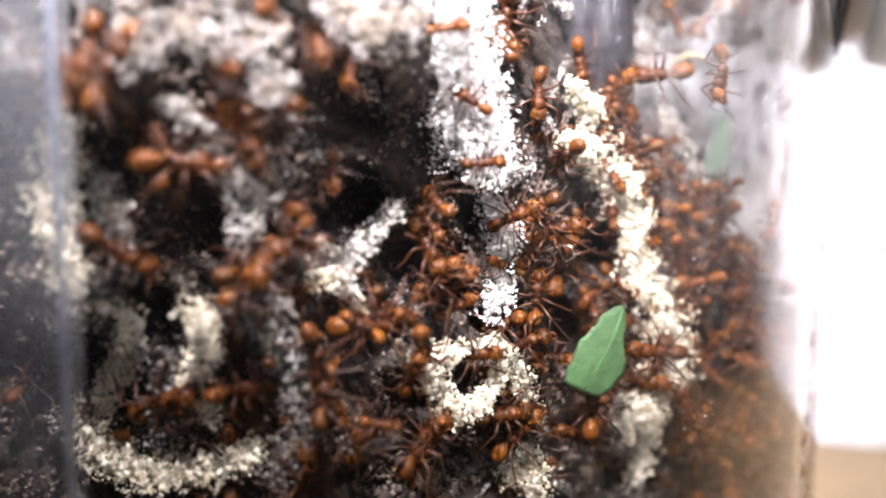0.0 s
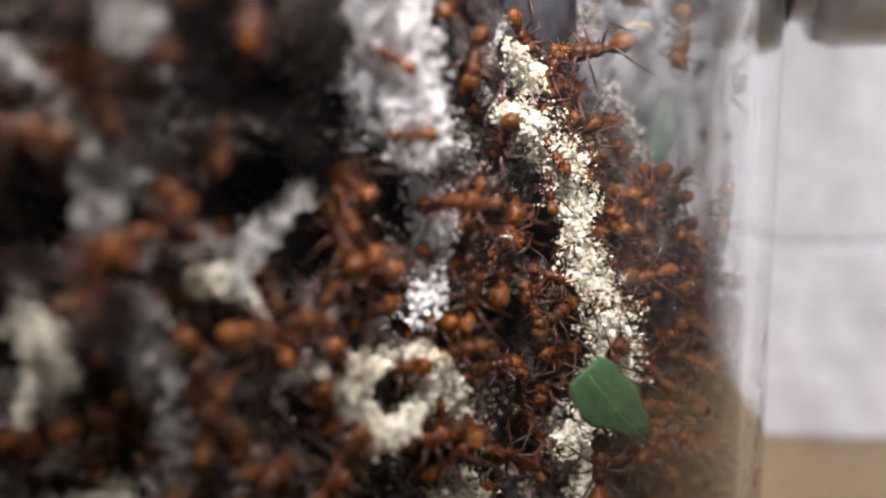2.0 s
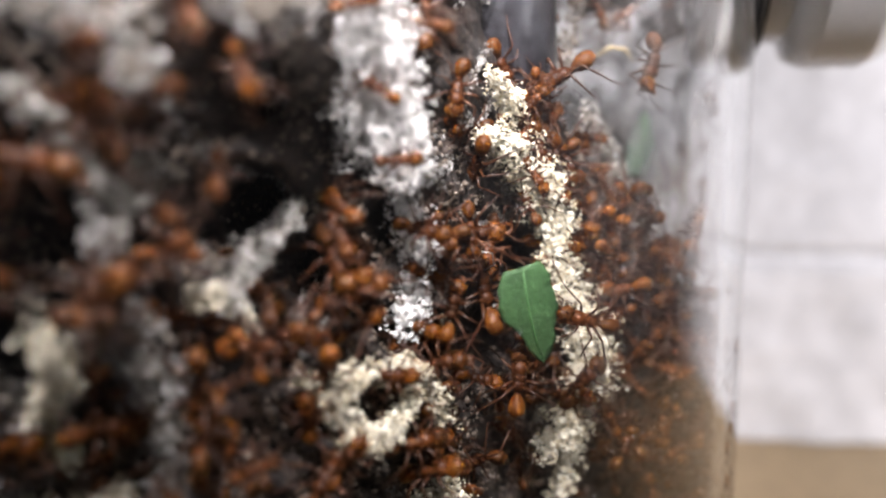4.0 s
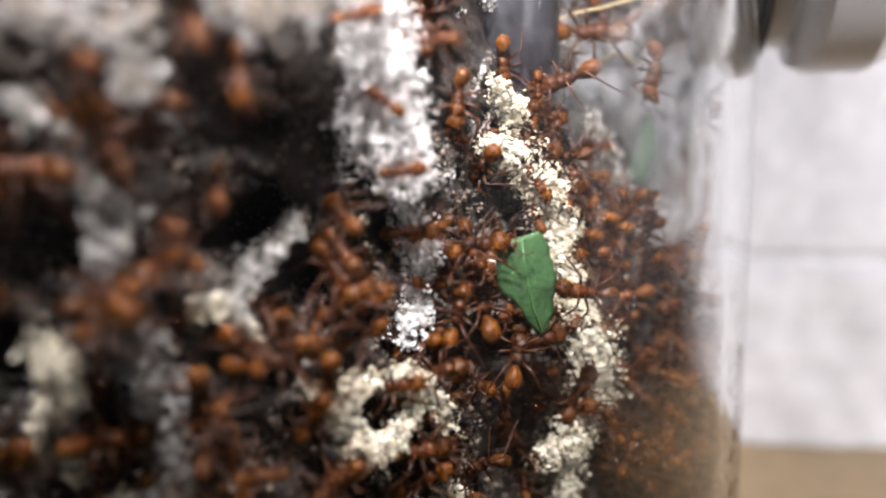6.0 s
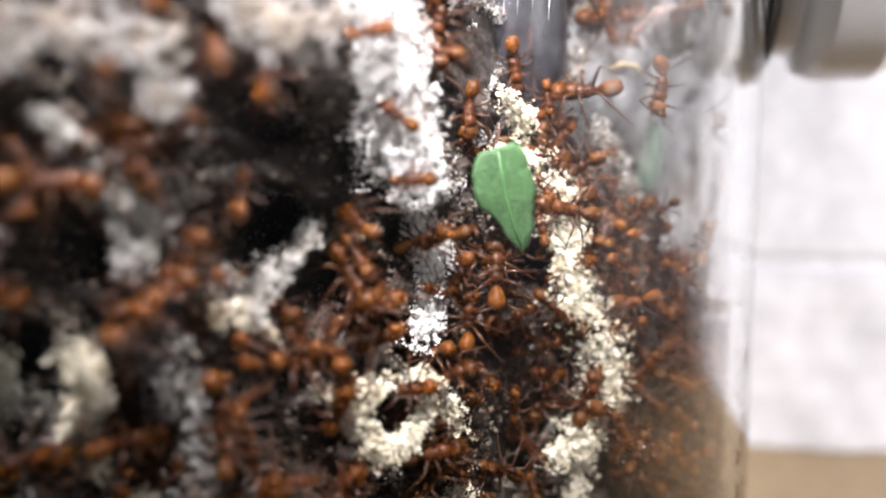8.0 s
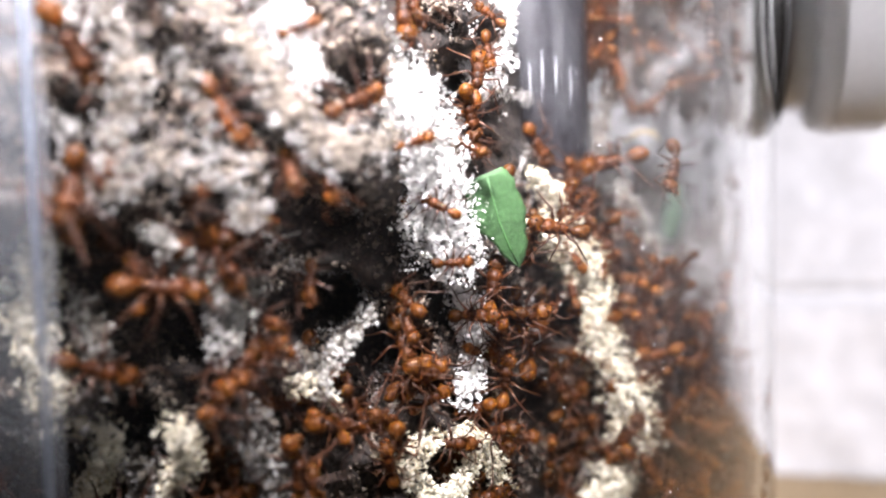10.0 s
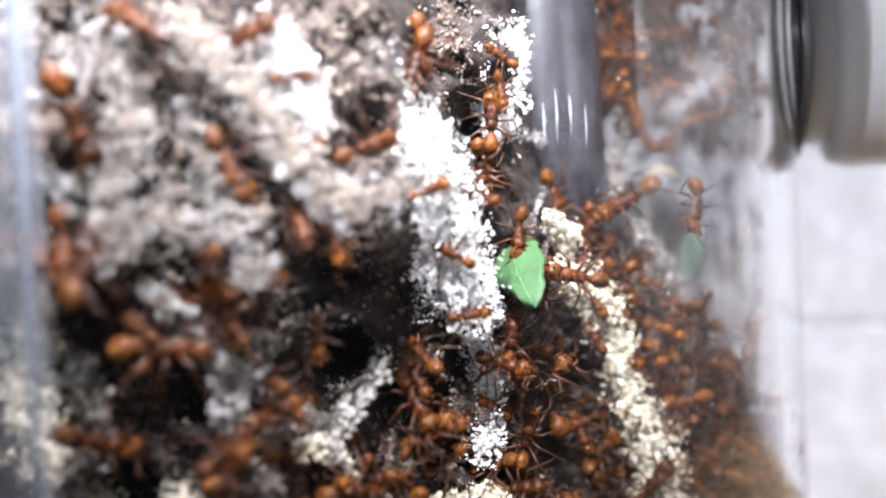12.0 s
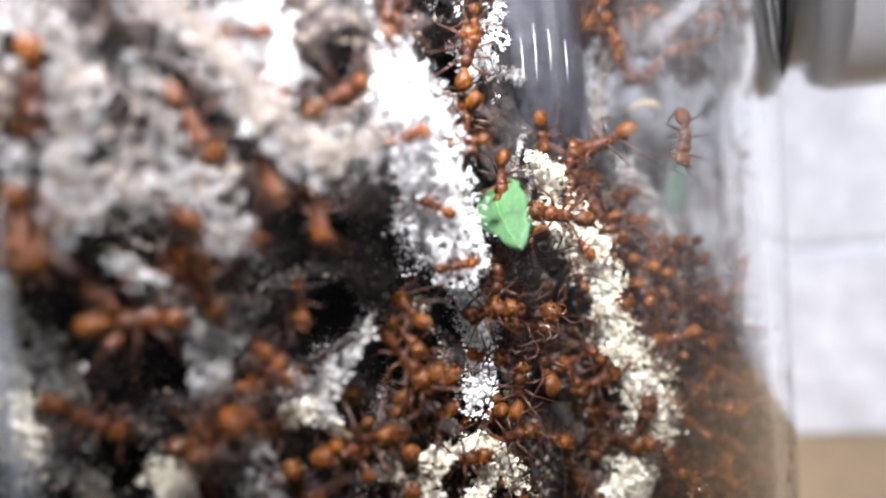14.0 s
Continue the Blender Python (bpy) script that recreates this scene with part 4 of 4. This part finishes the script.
# ---- dry stalks and fibres ----
def strand(name, points, radii, mat, label, category):
    v, f = tube([Vector(p) * MM for p in points], [r * MM for r in radii], 6)
    return tagged(new(name, mesh_of(name, v, f, mat)), label, category)


stalk = strand("dry_stalk", [(-4.5, 0, -1.6), (-2.5, -0.4, -0.4), (0.5, -0.4, 0.1), (4.1, 0, 1.0), (4.9, 0.2, 1.6)], [0.08, 0.12, 0.12, 0.18, 0.1], STRAW, "pale dry stalk held by an ant on the brown clump", "stalk")
stalk_ant = put_ant(12.5, 68.0, 64.5, 0, 8.2, (0, -1, 0.3), "reddish-brown ant holding a dry stalk", 0.3)
strand("dry_stalk", [(14.5, 71.5, 62.5), (16, 71, 63.4), (17.4, 71, 63.2), (18.3, 71.5, 62.2)], [0.08, 0.18, 0.2, 0.06], STRAW, "curled dry husk under the brown clump", "husk")
strand("fibre", [(-16.4, 40.0, 55.0), (-15.2, 39.4, 54.4), (-13.8, 39.3, 54.2), (-12.6, 39.8, 54.5)], [0.02, 0.035, 0.035, 0.02], FUNGUS["grey"], "thin pale curved fibre on the fungus", "fibre")
strand("fibre", [(2.2, 55.0, 44.4), (2.9, 54.8, 45.3), (3.7, 54.8, 45.2), (3.9, 54.9, 44.3), (3.2, 54.9, 43.9)], [0.05, 0.07, 0.07, 0.07, 0.05], FUNGUS["white"], "small pale curled fibre among the ants", "fibre")


# thin white strands that draw lamp reflections seen in the jar wall
for x, z0, z1 in ((3.6, 65.0, 68.5), (4.7, 65.0, 69.5), (5.9, 65.6, 69.0), (7.2, 64.6, 68.0)):
    strand("water_streak", [(x, 57 + 0.2 * x, z0), (x + 0.05, 57 + 0.2 * x, (z0 + z1) / 2), (x, 57 + 0.2 * x, z1)], [0.01, 0.028, 0.014], DROP_AND_GLINT, "thin white strand drawn as a lamp highlight in the jar wall", "streak")


# ---- what moves, called last ----
def motions():
    """The leaf and its carriers climb; the colony mills about."""
    path = [(0, 6.3, 53.5, 37.0, 25), (0.3, 6.1, 53.5, 37.0, 35), (0.6, 6.8, 53.5, 37.9, 60), (0.9, 7.0, 53.5, 37.7, 78), (1.0, 11.2, 53.5, 31.2, 112), (1.2, 11.4, 53.5, 30.8, 120), (1.5, 11.5, 53.5, 31.4, 138),
            (1.8, 11.3, 53.5, 31.6, 145), (2.1, 10.7, 53.5, 34.0, 132), (2.4, 7.5, 53.5, 35.3, 130), (2.7, 6.2, 53.5, 36.7, 140), (3.0, 6.8, 53.5, 36.6, 155), (3.2, 6.9, 53.5, 37.2, 163),
            (5.3, 6.2, 53.5, 43.3, 160), (5.9, 6.4, 53.5, 43.3, 163), (6.5, 5.1, 52.5, 44.8, 160), (7.1, 5.2, 52.0, 46.4, 163), (9.3, 1.0, 48.4, 54.6, 158), (9.6, 1.5, 48.4, 54.0, 158),
            (10, 0.7, 48.4, 54.6, 158), (10.4, 0.6, 48.4, 55.2, 156), (10.8, 0.9, 48.5, 54.8, 158), (11.2, 0.9, 48.8, 54.8, 156), (11.6, 0.9, 50.2, 54.8, 152),
            (12, 0.8, 50.2, 54.4, 152), (12.5, 0.9, 50.2, 54.5, 152), (13, 0.6, 50.2, 54.3, 152), (13.5, 1.2, 50.2, 54.2, 154), (14, 0.7, 50.2, 54.7, 150)]
    walk(carried_leaf, [(t, pose(x * MM, y * MM, z * MM, -8 + 60 * ease(11.1, 11.7, t), lean, 8 - 16 * ease(11.1, 11.7, t))) for t, x, y, z, lean in path])
    for n, ob in enumerate(carriers):
        walk(ob, [(t, ant_pose(Vector((x + (-0.8, 4.4)[n], y + (1.6, 2.2)[n], z + (-5.2, -0.6)[n])) * MM, ((0, -1, 0.2), (0.2, -1, 0.1))[n],
                               (86, 172)[n] + 6 * math.sin(3 * t + n))) for t, x, y, z, lean in path])
    # an ant brings a dry stalk round the clump and carries it off behind
    trip = [(0, 27, 72, 81), (4.0, 25, 72, 80), (5.0, 17, 69.5, 70), (5.6, 14.0, 68.3, 67.2), (6.5, 13.4, 68.0, 66.6), (7.2, 13.4, 68.0, 66.8), (8.0, 16, 72, 70), (8.8, 20, 79, 76), (9.3, 21, 84, 79), (14, 21, 85, 80)]
    walk(stalk_ant, [(t, ant_pose(Vector((x - 0.6, y, z - 2.0)) * MM, (0, -1, 0.3), 4 + 5 * math.sin(2 * t))) for t, x, y, z in trip])
    walk(stalk, [(t, pose(x * MM, y * MM, z * MM, 0, 4 * math.sin(2 * t), 0)) for t, x, y, z in trip])
    for ob, place, out, heading, seed, stride in crawl:
        if ob in carriers or ob == stalk_ant:
            continue
        g = np.random.default_rng(100 + seed)
        rows, shift, turn = [], 0.0, 0.0
        phase = g.uniform(0, 6.28)
        for t in (0, 1.4, 2.8, 4.2, 5.6, 7.0, 8.4, 9.8, 11.2, 12.6, 14.0):
            shift = stride * 0.8 * math.sin(phase + t * 0.55)
            turn = stride * 16 * math.sin(phase * 2 + t * 0.8) + g.uniform(-3, 3)
            a = ant_pose(place, out, heading)
            rows.append((t, a @ pose(shift * MM, 0.25 * stride * MM * math.sin(t + phase), 0, 0, g.uniform(-2, 2), turn)))
        walk(ob, rows)
        # the ants on the near edge also step with their legs and feel with their antennae
        if place.x > -0.012 and place.z > 0.034 and seed < 60:
            stepping(ob, phase)
    for n, ob in enumerate(carriers):
        stepping(ob, n)


def stepping(ob, phase):
    times = [0.5 * i for i in range(29)]
    for i, limb in enumerate(ob.children):
        if limb.name.startswith("leg"):
            x, y, z = limb.location
            walk(limb, [(t, pose(x, y, z, 5 * math.sin(4.1 * t + phase + i), 0, 10 * math.sin(4.4 * t + phase + 3.14 * (i % 2)))) for t in times])
        elif limb.name.startswith("head"):
            for feeler in limb.children:
                if feeler.name.startswith("antenna"):
                    walk(feeler, [(t, pose(0, 0, 0, 0, 5 * math.sin(3.7 * t + phase), 12 * math.sin(3.1 * t + phase + i))) for t in times])


motions()
